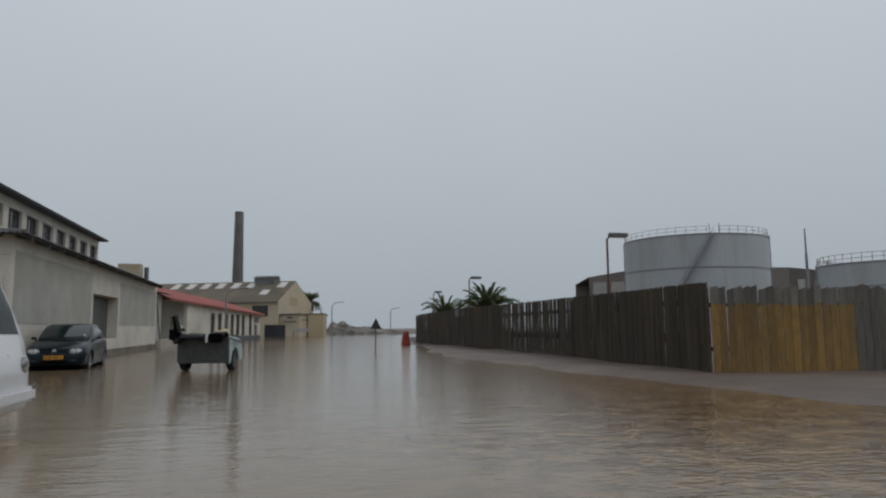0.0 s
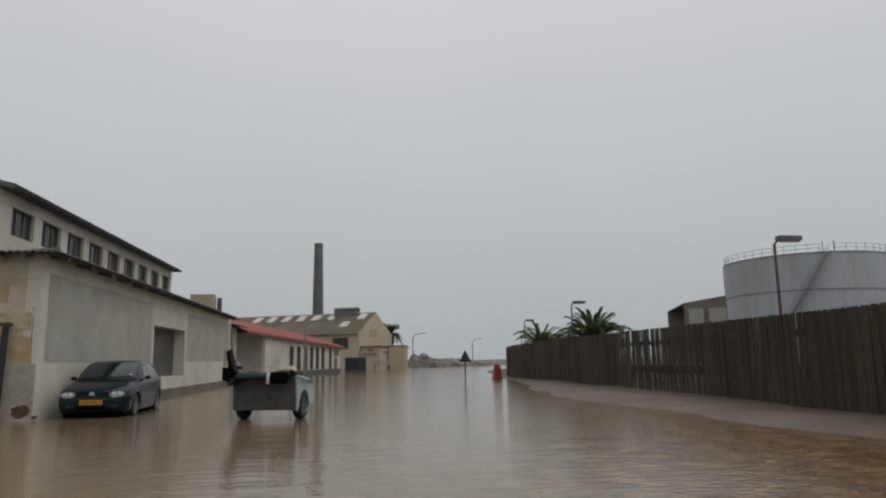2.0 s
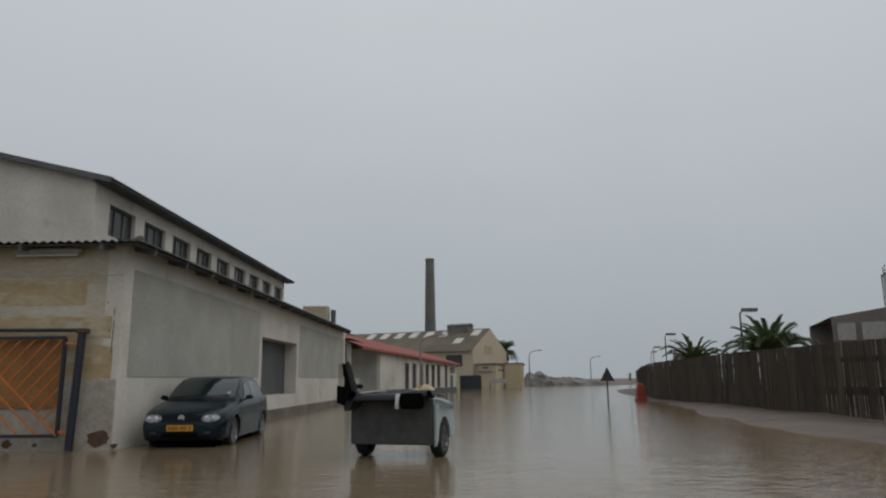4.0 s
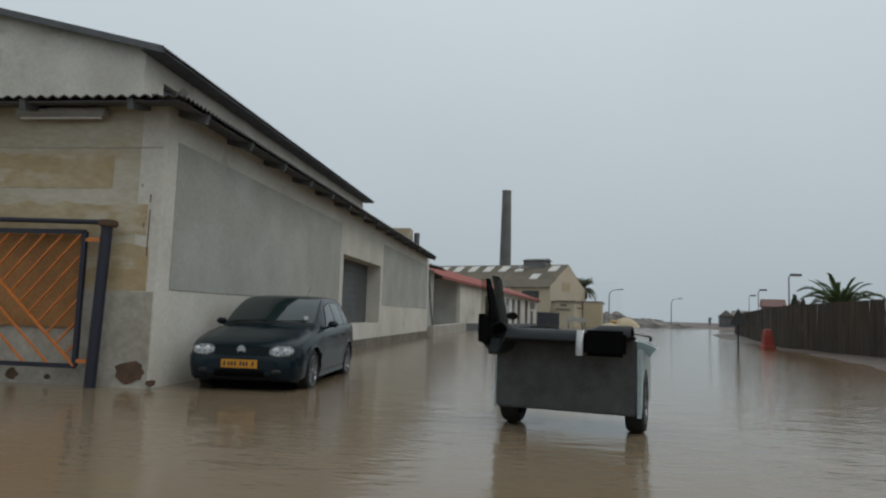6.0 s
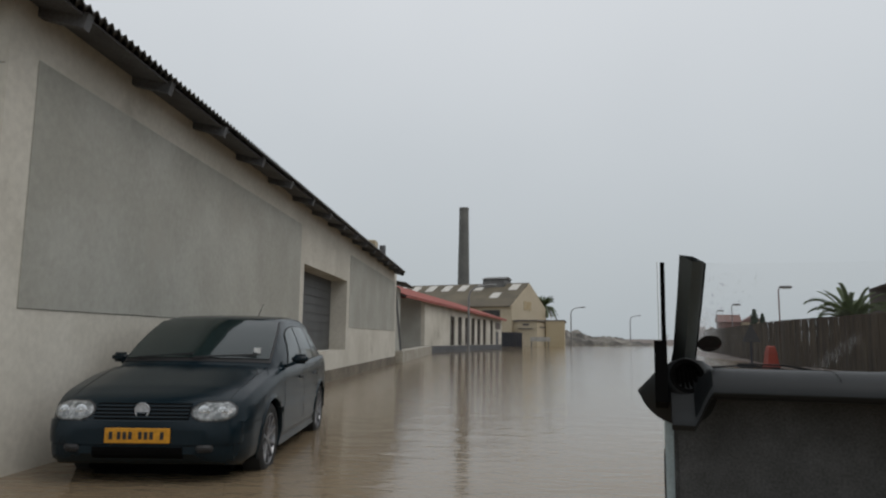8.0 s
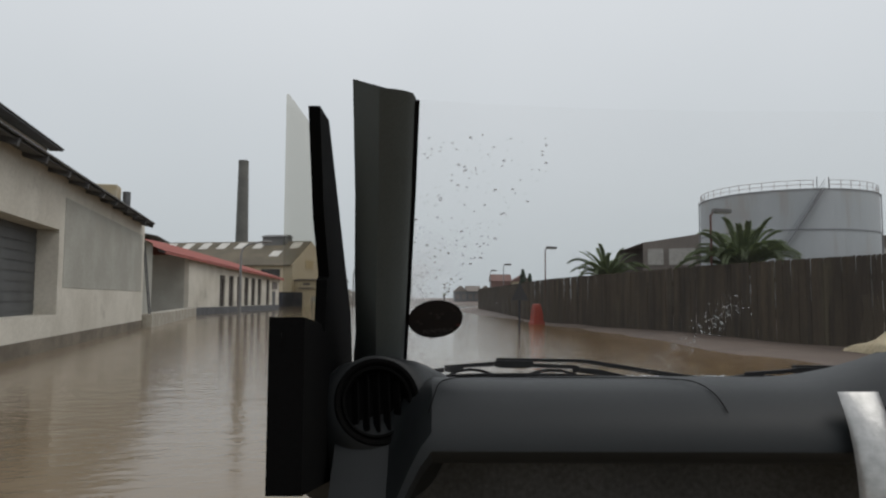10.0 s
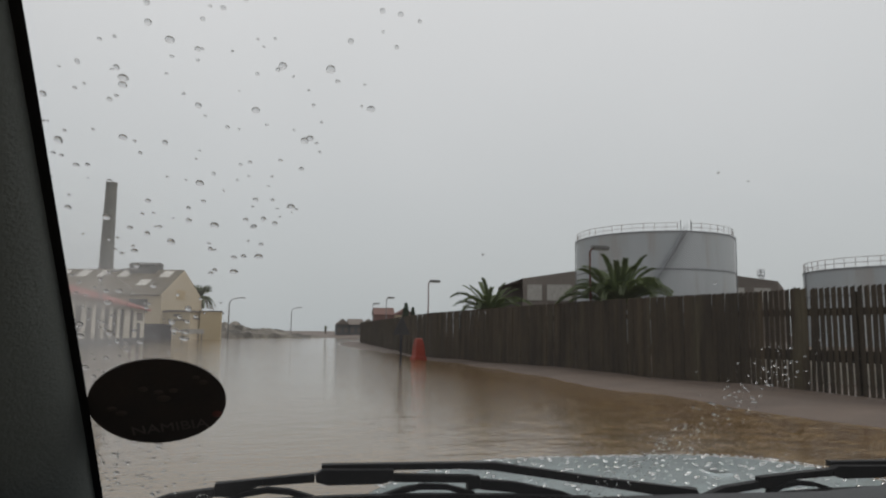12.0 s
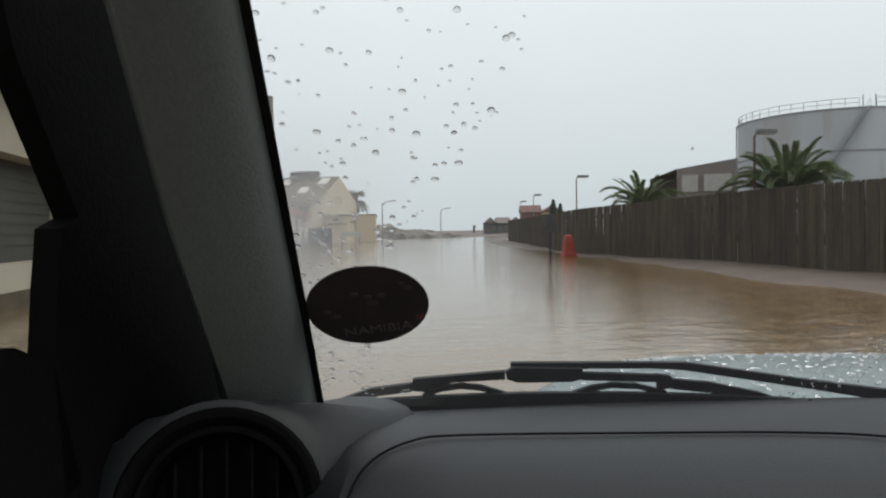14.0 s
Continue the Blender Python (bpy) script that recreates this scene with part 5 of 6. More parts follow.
# ---- white van at the roadside ----
VAN = [(0.0, 0.62, 0.38, 0.60, 0.55), (-0.03, 0.74, 0.30, 0.85, 0.68), (-0.10, 0.81, 0.26, 1.06, 0.75), (-0.22, 0.835, 0.25, 1.42, 0.71), (-0.38, 0.84, 0.25, 1.80, 0.67), (-0.58, 0.84, 0.25, 1.95, 0.65), (-1.0, 0.84, 0.25, 2.0, 0.64),
       (-2.4, 0.84, 0.25, 2.01, 0.64), (-3.9, 0.84, 0.25, 1.98, 0.64), (-4.12, 0.82, 0.28, 1.85, 0.62), (-4.22, 0.76, 0.36, 1.2, 0.62)]
van = thing("van", pose(-0.93, -8.95, -0.05, 0, 0, -90), "white snub-nosed van standing at the roadside", "van")
bm = B()
rows = []
for y, w, zb, top, wt in VAN:
    belt = min(1.10, top - 0.12)
    half = [(w * 0.5, zb), (w * 0.93, zb), (w, zb + 0.1), (w * 1.005, (zb + belt) / 2), (w * 0.985, belt), (wt + 0.03, top - 0.08), (wt, top - 0.02), (wt * 0.7, top)]
    rows.append([(x, y, z) for x, z in half] + [(0, y, top + 0.012)] + [(-x, y, z) for x, z in half[::-1]])
vs = sheet(bm, rows, close=True)
bm.faces.new(vs[0])
bm.faces.new(vs[-1][::-1])
part("body", bm, M_VANPAINT, van, smooth=True)
bm = B()
sheet(bm, [[(-0.62, -0.125, 1.16), (0, -0.125, 1.17), (0.62, -0.125, 1.16)], [(-0.60, -0.205, 1.42), (0, -0.205, 1.44), (0.60, -0.205, 1.42)], [(-0.57, -0.355, 1.78), (0, -0.35, 1.80), (0.57, -0.355, 1.78)]])
bmesh.ops.solidify(bm, geom=bm.faces, thickness=0.012)
part("windscreen", bm, M_CARGLASS, van, "dark windscreen")
for s in (-1, 1):
    for y0, y1 in ((-0.62, -1.35), (-1.45, -2.5), (-2.6, -3.8)):
        bm = B()
        sheet(bm, [[(s * 0.845, y0 + (0.16 if y0 > -1 else 0), 1.14), (s * 0.845, y1, 1.14)], [(s * 0.70, y0, 1.82), (s * 0.70, y1, 1.82)]])
        bmesh.ops.solidify(bm, geom=bm.faces, thickness=0.01)
        part("side_window", bm, M_CARGLASS, van, "dark side window")
    bm = B()
    ball(bm, (s * 0.55, -0.03, 0.80), 0.11, 0.05, 0.10)
    part("headlight", bm, M_LAMPGLASS, van, smooth=True)
    for y in (-0.75, -3.3):
        car_wheel(van, s * 0.76, y, 0.30, s)
bm = B()
box(bm, -0.80, 0.80, -0.10, 0.05, 0.36, 0.54)
part("bumper", rounded(bm, 0.04), M_VANPAINT, van, "white bumper")

# ---- palms ----
def frond_mesh(length, rise, droop, seed, mat):
    """A feather: a tapering rib with two close rows of narrow leaflets that fold up in a V."""
    rnd = random.Random(seed)
    verts, faces = [], []
    n = 60
    spine = []
    for k in range(n + 1):
        f = k / n
        spine.append(Vector((0.05 * math.sin(f * 2.5 + seed), length * (f - 0.16 * f * f), rise * f * length - droop * length * f ** 2.6)))
    for k in range(n):
        r0, r1 = 0.016 * (1 - k / n) + 0.003, 0.016 * (1 - (k + 1) / n) + 0.003
        a, b = spine[k], spine[k + 1]
        i = len(verts)
        for p, r in ((a, r0), (b, r1)):
            verts += [p + Vector((r, 0, 0)), p + Vector((0, 0, r)), p + Vector((-r, 0, 0)), p + Vector((0, 0, -r))]
        faces += [(i + j, i + (j + 1) % 4, i + 4 + (j + 1) % 4, i + 4 + j) for j in range(4)]
    for k in range(4, n + 1):
        f = k / n
        along = (spine[k] - spine[k - 1]).normalized()
        side = along.cross(Vector((0, 0, 1))).normalized()
        over = side.cross(along)
        size = length * 0.175 * (math.sin(math.pi * (0.12 + 0.80 * f)) ** 0.5)
        for s in (-1, 1):
            for j in range(2):
                p = spine[k] - (spine[k] - spine[k - 1]) * 0.5 * j
                out = (side * s * rnd.uniform(0.45, 0.7) + along * (0.80 + 0.40 * f) + over * rnd.uniform(0.15, 0.55)).normalized()
                tip = p + out * size * rnd.uniform(0.8, 1.12) - Vector((0, 0, 0.08 * size))
                mid = p.lerp(tip, 0.4) + over * 0.01
                wide = out.cross(over).normalized() * 0.0082
                i = len(verts)
                verts += [p, mid + wide, tip, mid - wide, mid + over * 0.004]
                faces += [(i, i + 1, i + 4), (i + 1, i + 2, i + 4), (i + 2, i + 3, i + 4), (i + 3, i, i + 4)]
    me = bpy.data.meshes.new("frond")
    me.from_pydata([tuple(v) for v in verts], [], faces)
    me.materials.append(mat)
    return me


UPRIGHT = [frond_mesh(0.95, 1.30, 0.50, 1, M_FROND), frond_mesh(1.0, 1.0, 0.50, 2, M_FROND), frond_mesh(0.92, 1.42, 0.45, 3, M_FROND)]
SPREAD = [frond_mesh(1.0, 0.85, 0.55, 4, M_FROND), frond_mesh(1.05, 0.62, 0.46, 5, M_FROND)]
DROOP = [frond_mesh(1.0, 0.42, 0.95, 6, M_FROND), frond_mesh(0.95, 0.25, 0.95, 7, M_FRONDDRY)]


def palm(x, y, trunk_top, size, count, label, seed, low=0.15):
    rnd = random.Random(seed)
    t = thing("palm_tree", pose(x, y, 0), label, "palm tree", "palms behind the fence")
    bm = B()
    rows = []
    for k in range(15):
        z = -0.1 + (trunk_top + 0.1) * k / 14
        r = 0.24 * (1.15 - 0.2 * k / 14) * (1.06 if k % 2 else 0.95)
        rows.append([(r * math.cos(a), r * math.sin(a), z) for a in np.linspace(0, math.tau, 13)])
    sheet(bm, rows)
    ball(bm, (0, 0, trunk_top), 0.28, 0.28, 0.32)
    part("trunk", bm, M_TRUNK, t, smooth=True)
    for k in range(count):
        g = k / count
        f = new("frond", rnd.choice(UPRIGHT if g < 0.62 else (SPREAD if g < 1 - low else DROOP)))
        f.parent = t
        s = size * rnd.uniform(0.82, 1.1) * (0.76 if g < 0.62 else 1)
        f.matrix_basis = pose(0, 0, trunk_top + 0.1 - 0.2 * g, rnd.uniform(-7, 7), rnd.uniform(-9, 9), k * 137.5 + rnd.uniform(-12, 12)) @ Matrix.Diagonal((s, s, s, 1))
    return t


palm(13.75, 20.3, 2.08, 2.03, 56, "bushy green date palm rising over the fence", 5, 0.0)
palm(13.25, 28.2, 2.02, 1.84, 30, "small green date palm rising over the fence", 6, 0.0)
palm(8.25, 113.0, 6.0, 2.7, 90, "drooping palm beside the factory gable", 7, 0.55)
palm(47.8, 190.0, 2.0, 0.95, 24, "small far palm on the horizon", 8)

# ---- far rocks and houses ----
bm = B()
rows = []
for j in range(15):
    row = []
    for i in range(41):
        u, v = i / 40, j / 14
        x, y = 11.5 + 21 * u, 121 + 16 * v
        env = (math.sin(math.pi * v) ** 0.5) * min(u * 10, 1) * max(1 - u, 0) ** 0.75
        h = 3.1 * env * (0.75 + 0.55 * abs(noise.noise(Vector((x * 0.28, y * 0.3, 1)))) + 0.3 * noise.noise(Vector((x * 0.9, y * 0.9, 4))))
        row.append((x + 0.5 * noise.noise(Vector((x, y, 9))), y, h - 0.3))
    rows.append(row)
sheet(bm, rows)
solid("rock_outcrop", bm, M_ROCK, "low brown rock outcrop beyond the flood", "rock")


def far_house(x, y, w, d, h, ridge, wall, roof, label, wins=3, front_gable=False):
    t = thing("house", pose(x, y, 0, 0, 0, -12), label, "house", "far houses")
    bm = B()
    box(bm, -w / 2, w / 2, -d / 2, d / 2, -0.2, h)
    part("wall", bm, wall, t)
    bm = B()
    if front_gable:
        prism(bm, [(-w / 2 - 0.15, h), (0, ridge), (w / 2 + 0.15, h)], "y", -d / 2 - 0.3, d / 2 + 0.3)
    else:
        prism(bm, [(-d / 2 - 0.3, h), (0, ridge), (d / 2 + 0.3, h)], "x", -w / 2 - 0.3, w / 2 + 0.3)
    part("roof", bm, roof, t)
    for k in range(wins):
        bm = B()
        cx = -w / 2 + w * (k + 0.5) / wins
        box(bm, cx - 0.4, cx + 0.4, -d / 2 - 0.04, -d / 2 + 0.02, h * 0.35, h * 0.75)
        part("window", bm, M_FRAME, t)


for x, y in ((41.7, 152), (44.5, 151.4), (47.3, 150.8)):
    far_house(x, y, 2.75, 5, 2.7, 4.0, M_HOUSE, M_SHED, "dark grey far house in a row", 2, x != 44.5)
far_house(53.4, 158, 4.4, 5, 5.2, 6.9, M_HOUSERED, M_HOUSERED, "far house with a dull red roof", 3)
far_house(58.2, 157, 4.8, 5, 5.2, 6.7, M_YELLOW, M_HOUSERED, "far house with a dull red roof", 3, True)


def conifer(x, y, h, w, seed):
    rnd = random.Random(seed)
    t = thing("conifer_tree", pose(x, y, 0), "small dark conifer beyond the fence", "tree", "far conifers")
    bm = B()
    rod(bm, (0, 0, -0.2), (0, 0, h * 0.9), 0.12, 0.03, 8)
    part("trunk", bm, M_TRUNK, t)
    mats = []
    for k in range(260):
        f = rnd.random() ** 0.8
        a, r = rnd.uniform(0, math.tau), w * (1 - f) ** 0.8 * rnd.uniform(0.35, 1.0) + 0.05
        c = Vector((r * math.cos(a), r * math.sin(a), h * (0.18 + 0.82 * f) - 0.15 * r))
        mats.append(Matrix.Translation(c) @ pose(0, 0, 0, rnd.uniform(-40, 40), rnd.uniform(-40, 40), rnd.uniform(0, 180)) @ Matrix.Diagonal((0.26, 0.13, 0.10, 1)))
    blobs("crown", mats, M_CONIFER, t, u=6, v=4)


conifer(40.8, 110, 6.0, 1.25, 3)
conifer(42.2, 110.5, 5.3, 1.0, 4)

# ---- our own car: the front of the cabin, standing in the street ----
# local: x right, y ahead, z up from the water under the passenger's eye
CAR = pose(-0.6, 2.2, 0, 0, 0, -14)
own = thing("car", CAR, "pale blue small car seen from the passenger seat", "car")


def screen_z(y):
    return 1.02 + (0.77 - y) * 1.05


def screen_y(x):
    """The glass bows forward towards the middle of the car."""
    return 0.06 * (1 - ((x - 0.42) / 0.61) ** 2)


bm = B()
prof = [(0.84, 1.000), (0.80, 1.014), (0.72, 1.030), (0.64, 1.040), (0.57, 1.040), (0.51, 1.030), (0.465, 1.005), (0.43, 0.970), (0.425, 0.94), (0.45, 0.915), (0.56, 0.90), (0.70, 0.90)]
rows = []
for x in [-0.30 + 0.02 * k for k in range(14)] + list(np.linspace(-0.01, 1.10, 30)):
    up = 0.055 * min(max((x - 0.60) / 0.2, 0), 1) ** 1.5
    row = []
    for y, z in prof:
        edge = min(max((x + 0.195) / 0.075, 0), 1) if y < 0.66 else 1
        row.append((x, y + screen_y(x) * max((y - 0.5) / 0.3, 0), z + up * min(max((0.80 - y) / 0.15, 0), 1) - 0.15 * (1 - edge) ** 1.3 * min(max((0.66 - y) / 0.18, 0), 1)))
    rows.append(row)
sheet(bm, rows)
dash = part("dashboard", bm, M_DASH, own, "dark grey grained plastic dashboard", smooth=True)
dash.data.materials.append(M_DASH)
bm = B()                                # lid seam
seam = [(-0.125, 0.455, 1.001), (-0.115, 0.50, 1.0275), (-0.105, 0.56, 1.0405), (-0.075, 0.612, 1.0425), (-0.03, 0.628, 1.0425), (0.12, 0.632, 1.042), (0.26, 0.630, 1.042), (0.34, 0.61, 1.0425), (0.38, 0.56, 1.0425), (0.395, 0.50, 1.028), (0.40, 0.455, 1.002)]
knots = [Vector(p) for p in seam]
smooth_seam = []
for i in range(len(knots) - 1):
    p0, p1, p2, p3 = knots[max(i - 1, 0)], knots[i], knots[i + 1], knots[min(i + 2, len(knots) - 1)]
    for j in range(6):
        f = j / 6
        smooth_seam.append(0.5 * (2 * p1 + (p2 - p0) * f + (2 * p0 - 5 * p1 + 4 * p2 - p3) * f * f + (3 * p1 - p0 - 3 * p2 + p3) * f ** 3))
bar(bm, smooth_seam + [knots[-1]], 0.0011, 5)
part("lid_seam", bm, M_CABINBLACK, dash)
# round air vent at the door side
VC = Vector((-0.224, 0.555, 1.004))
vent = part("air_vent", B(), M_DASH, dash, "round black air vent")
back = Vector((0.22, -0.93, 0.28)).normalized()
turn = back.to_track_quat("Z", "Y").to_matrix().to_4x4()


def ring_mesh(profile, seg=40):
    bm = B()
    sheet(bm, [[(r * math.cos(a), r * math.sin(a), z) for a in np.linspace(0, math.tau, seg + 1)] for r, z in profile])
    bmesh.ops.transform(bm, matrix=Matrix.Translation(VC) @ turn, verts=bm.verts)
    return bm


bm = ring_mesh([(0.200, -0.165), (0.170, -0.105), (0.140, -0.060), (0.116, -0.026), (0.099, -0.006), (0.088, 0.002), (0.082, 0.004)])
for v in bm.verts:                       # the cowl falls away over the dashboard
    r = (Vector((v.co.x, v.co.z)) - Vector((VC.x, VC.z))).length
    v.co.z = min(v.co.z, 1.092 - 1.15 * max(r - 0.084, 0))
part("pod", bm, M_DASH, vent, smooth=True)
part("pod_rim", ring_mesh([(0.082, 0.0035), (0.079, 0.008), (0.074, 0.007), (0.068, -0.002)]), M_CABINBLACK, vent, smooth=True)
part("ring", ring_mesh([(0.068, -0.002), (0.066, 0.005), (0.062, 0.004), (0.057, -0.03), (0.0, -0.032)]), M_CABINBLACK, vent, smooth=True)
for k in range(-2, 3):
    bm = B()
    h = math.sqrt(0.056 ** 2 - (k * 0.020) ** 2)
    vs = box(bm, k * 0.020 - 0.0012, k * 0.020 + 0.0012, -h, h, -0.024, -0.004)
    bmesh.ops.rotate(bm, verts=vs, cent=(k * 0.020, 0, -0.014), matrix=Matrix.Rotation(0.5, 3, "Y"))
    bmesh.ops.transform(bm, matrix=Matrix.Translation(VC) @ turn, verts=bm.verts)
    part("louvre", bm, M_CABINBLACK, vent)
# centre pod with its silver edge
bm = B()
for v in box(bm, 0.66, 1.06, 0.395, 0.47, 0.80, 1.045):
    pass
part("display_hollow", rounded(bm, 0.03), M_CABINBLACK, dash, "black hooded display recess")
bm = B()
rows = []
for k in range(9):
    z = 0.80 + 0.24 * k / 8
    bulge = 0.028 * math.sin(math.pi * min(k / 8 * 0.5 + 0.5, 1)) ** 0.4 if k < 8 else 0.004
    rows.append([(0.625 + 0.036 * math.cos(a), 0.392 - bulge * max(math.sin(a), 0) + 0.055 * (k / 8) ** 3, z) for a in np.linspace(0, math.pi, 9)])
sheet(bm, rows)
part("silver_trim", bm, M_SILVER, dash, "satin silver trim upright", smooth=True)
# pillar, window triangle and door
A = [(-0.189, 0.790, 1.005), (-0.184, 0.740, 1.052), (-0.176, 0.655, 1.142), (-0.166, 0.544, 1.258), (-0.155, 0.42, 1.388), (-0.146, 0.30, 1.515)]
Bp = [(-0.246, 0.680, 0.995), (-0.240, 0.642, 1.045), (-0.232, 0.600, 1.088), (-0.223, 0.495, 1.205), (-0.211, 0.390, 1.345), (-0.200, 0.25, 1.515)]
bm = B()
rows = []
for a, b in zip(A, Bp):
    a, b = Vector(a), Vector(b)
    o = Vector((-0.05, 0.08, 0.04))
    m1 = a.lerp(b, 0.5) + Vector((0.014, -0.012, 0))
    rows.append([a, a.lerp(m1, 0.6) + Vector((0.004, -0.004, 0)), m1, m1.lerp(b, 0.6) + Vector((0.003, -0.004, 0)), b, b + o, a + o * 0.9])
sheet(bm, rows, close=True)
part("pillar_trim", bm, M_TRIM, own, "grey plastic windscreen pillar trim", smooth=True)
bm = B()
sheet(bm, [[Vector(a) + Vector((d, -0.004, -0.004)) for d in (-0.003, 0.002, 0.006)] for a in A])
bmesh.ops.solidify(bm, geom=bm.faces, thickness=0.006)
part("screen_seal", bm, M_RUBBER, own, "black windscreen seal")
bm = B()
prism(bm, [(0.50, 1.04), (0.90, 1.04), (0.86, 1.16), (0.50, 1.53), (0.40, 1.53), (0.46, 1.346), (0.528, 1.240), (0.505, 1.232), (0.498, 1.19), (0.491, 1.135)], "x", -0.335, -0.315)
part("door_corner", bm, M_CABINBLACK, own, "black door corner trim")
bm = B()
prism(bm, [(0.30, 0.90), (0.86, 0.80), (0.86, 1.04), (0.52, 1.04), (0.491, 1.135), (0.45, 1.155), (0.30, 1.17)], "x", -0.37, -0.315)
door = part("door", rounded(bm, 0.015), M_CABINBLACK, own, "black passenger door lining")
bm = B()
prism(bm, [(0.30, 1.12), (0.78, 1.12), (0.70, 1.24), (0.46, 1.52), (0.30, 1.52)], "x", -0.350, -0.346)
sw = part("side_window", bm, M_SIDEPANE, door, "tinted side window spotted with rain")
sw.visible_shadow = False
# windscreen with drops
bm = B()
rows = []
for k in range(9):
    f = k / 8
    y = 0.775 - 0.475 * f
    rows.append([(x, y + screen_y(x), screen_z(y)) for x in np.linspace(-0.19 + 0.03 * f, 1.03 - 0.03 * f, 21)])
sheet(bm, rows)
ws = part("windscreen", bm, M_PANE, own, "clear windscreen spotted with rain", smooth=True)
ws.visible_shadow = False
rnd = random.Random(11)
wet = []
up = Vector((0, 1.05, 1)).normalized()
flat = up.to_track_quat("Z", "Y").to_matrix().to_4x4()


def drop(x, y, r):
    m = Matrix.Translation((x, y + screen_y(x) + 0.001, screen_z(y) + 0.001)) @ flat @ Matrix.Diagonal((r * rnd.uniform(0.85, 1.25), r * rnd.uniform(0.85, 1.1), r * 0.27, 1))
    wet.append(m)


for k in range(430):                     # unwiped glass along the pillar
    y = rnd.uniform(0.34, 0.735)
    x = -0.178 + min(0.26, max(0.055, 0.20 - 0.9 * (y - 0.47))) * rnd.random()
    drop(x, y, rnd.choice((0.0008, 0.001, 0.0011, 0.0013, 0.0015, 0.0018, 0.0022, 0.0028)))
for k in range(80):                      # thicker low down by the pillar
    drop(-0.185 + 0.10 * rnd.random(), rnd.uniform(0.66, 0.745), rnd.choice((0.0009, 0.0012, 0.0016)))
for k in range(300):                     # where the wiper leaves its edge
    f = rnd.random()
    drop(0.36 + 0.16 * f + rnd.gauss(0, 0.02), 0.765 - 0.16 * f + rnd.gauss(0, 0.012), rnd.choice((0.0007, 0.001, 0.0013, 0.0018)))
for k in range(22):
    drop(rnd.uniform(-0.1, 0.6), rnd.uniform(0.4, 0.76), rnd.choice((0.0007, 0.001, 0.0014)))
mist = B()
rows = []
for k in range(5):
    y = 0.765 - 0.465 * k / 4
    rows.append([(x, y + screen_y(x) + 0.003, screen_z(y) + 0.003) for x in np.linspace(-0.205 + (0.79 - y) * 0.08, 0.03, 12)])
sheet(mist, rows)
film_ob = part("mist_film", mist, M_MIST, ws, "thin mist on the glass by the pillar", smooth=True)
film_ob.visible_shadow = False
drops = blobs("rain_drops", wet, M_DROP, ws, "rain drops on the glass", 10, 6)
drops.visible_shadow = False
tagged(drops, kind="stuff")
# oval sticker on the glass
SC = Vector((-0.115, 0.634 + screen_y(-0.115) - 0.004, screen_z(0.634) - 0.006))
sm = Matrix.Translation(SC) @ pose(0, 0, 0, 0, 0, 8) @ Vector((0, -1.05, -1)).to_track_quat("Z", "Y").to_matrix().to_4x4()
sticker = thing("oval_sticker", CAR @ sm, "dark oval sticker lettered NAMIBIA on the windscreen", "sticker")
bm = B()
n = 48
prism(bm, [(0.0560 * math.cos(k * math.tau / n), 0.0540 * math.sin(k * math.tau / n)) for k in range(n)], "z", -0.0006, 0.0006)
part("disc", bm, M_STICKER, sticker)
txt = bpy.data.curves.new("lettering", "FONT")
txt.body, txt.size, txt.align_x, txt.extrude = "NAMIBIA", 0.0165, "CENTER", 0.0002
lt = new("lettering", txt)
lt.data.materials.append(M_STICKTEXT)
lt.parent = sticker
lt.matrix_basis = pose(0.010, -0.037, 0.0010, 0, 0, 8)
for x, y, s in ((0.004, 0.006, 0.006), (0.0, 0.014, 0.004), (-0.012, 0.018, 0.004), (0.012, 0.016, 0.004), (-0.030, -0.012, 0.005), (-0.037, -0.006, 0.004), (0.036, 0.026, 0.004), (0.030, 0.032, 0.003)):
    bm = B()
    ball(bm, (x, y, 0.0006), s, s * 0.7, 0.0005, 10, 6)
    part("print_mark", bm, M_STICKMARK, sticker)
bm = B()
ball(bm, (0.049, -0.016, 0.0006), 0.0045, 0.0045, 0.0005, 10, 6)
part("print_mark", bm, M_STICKRED, sticker)


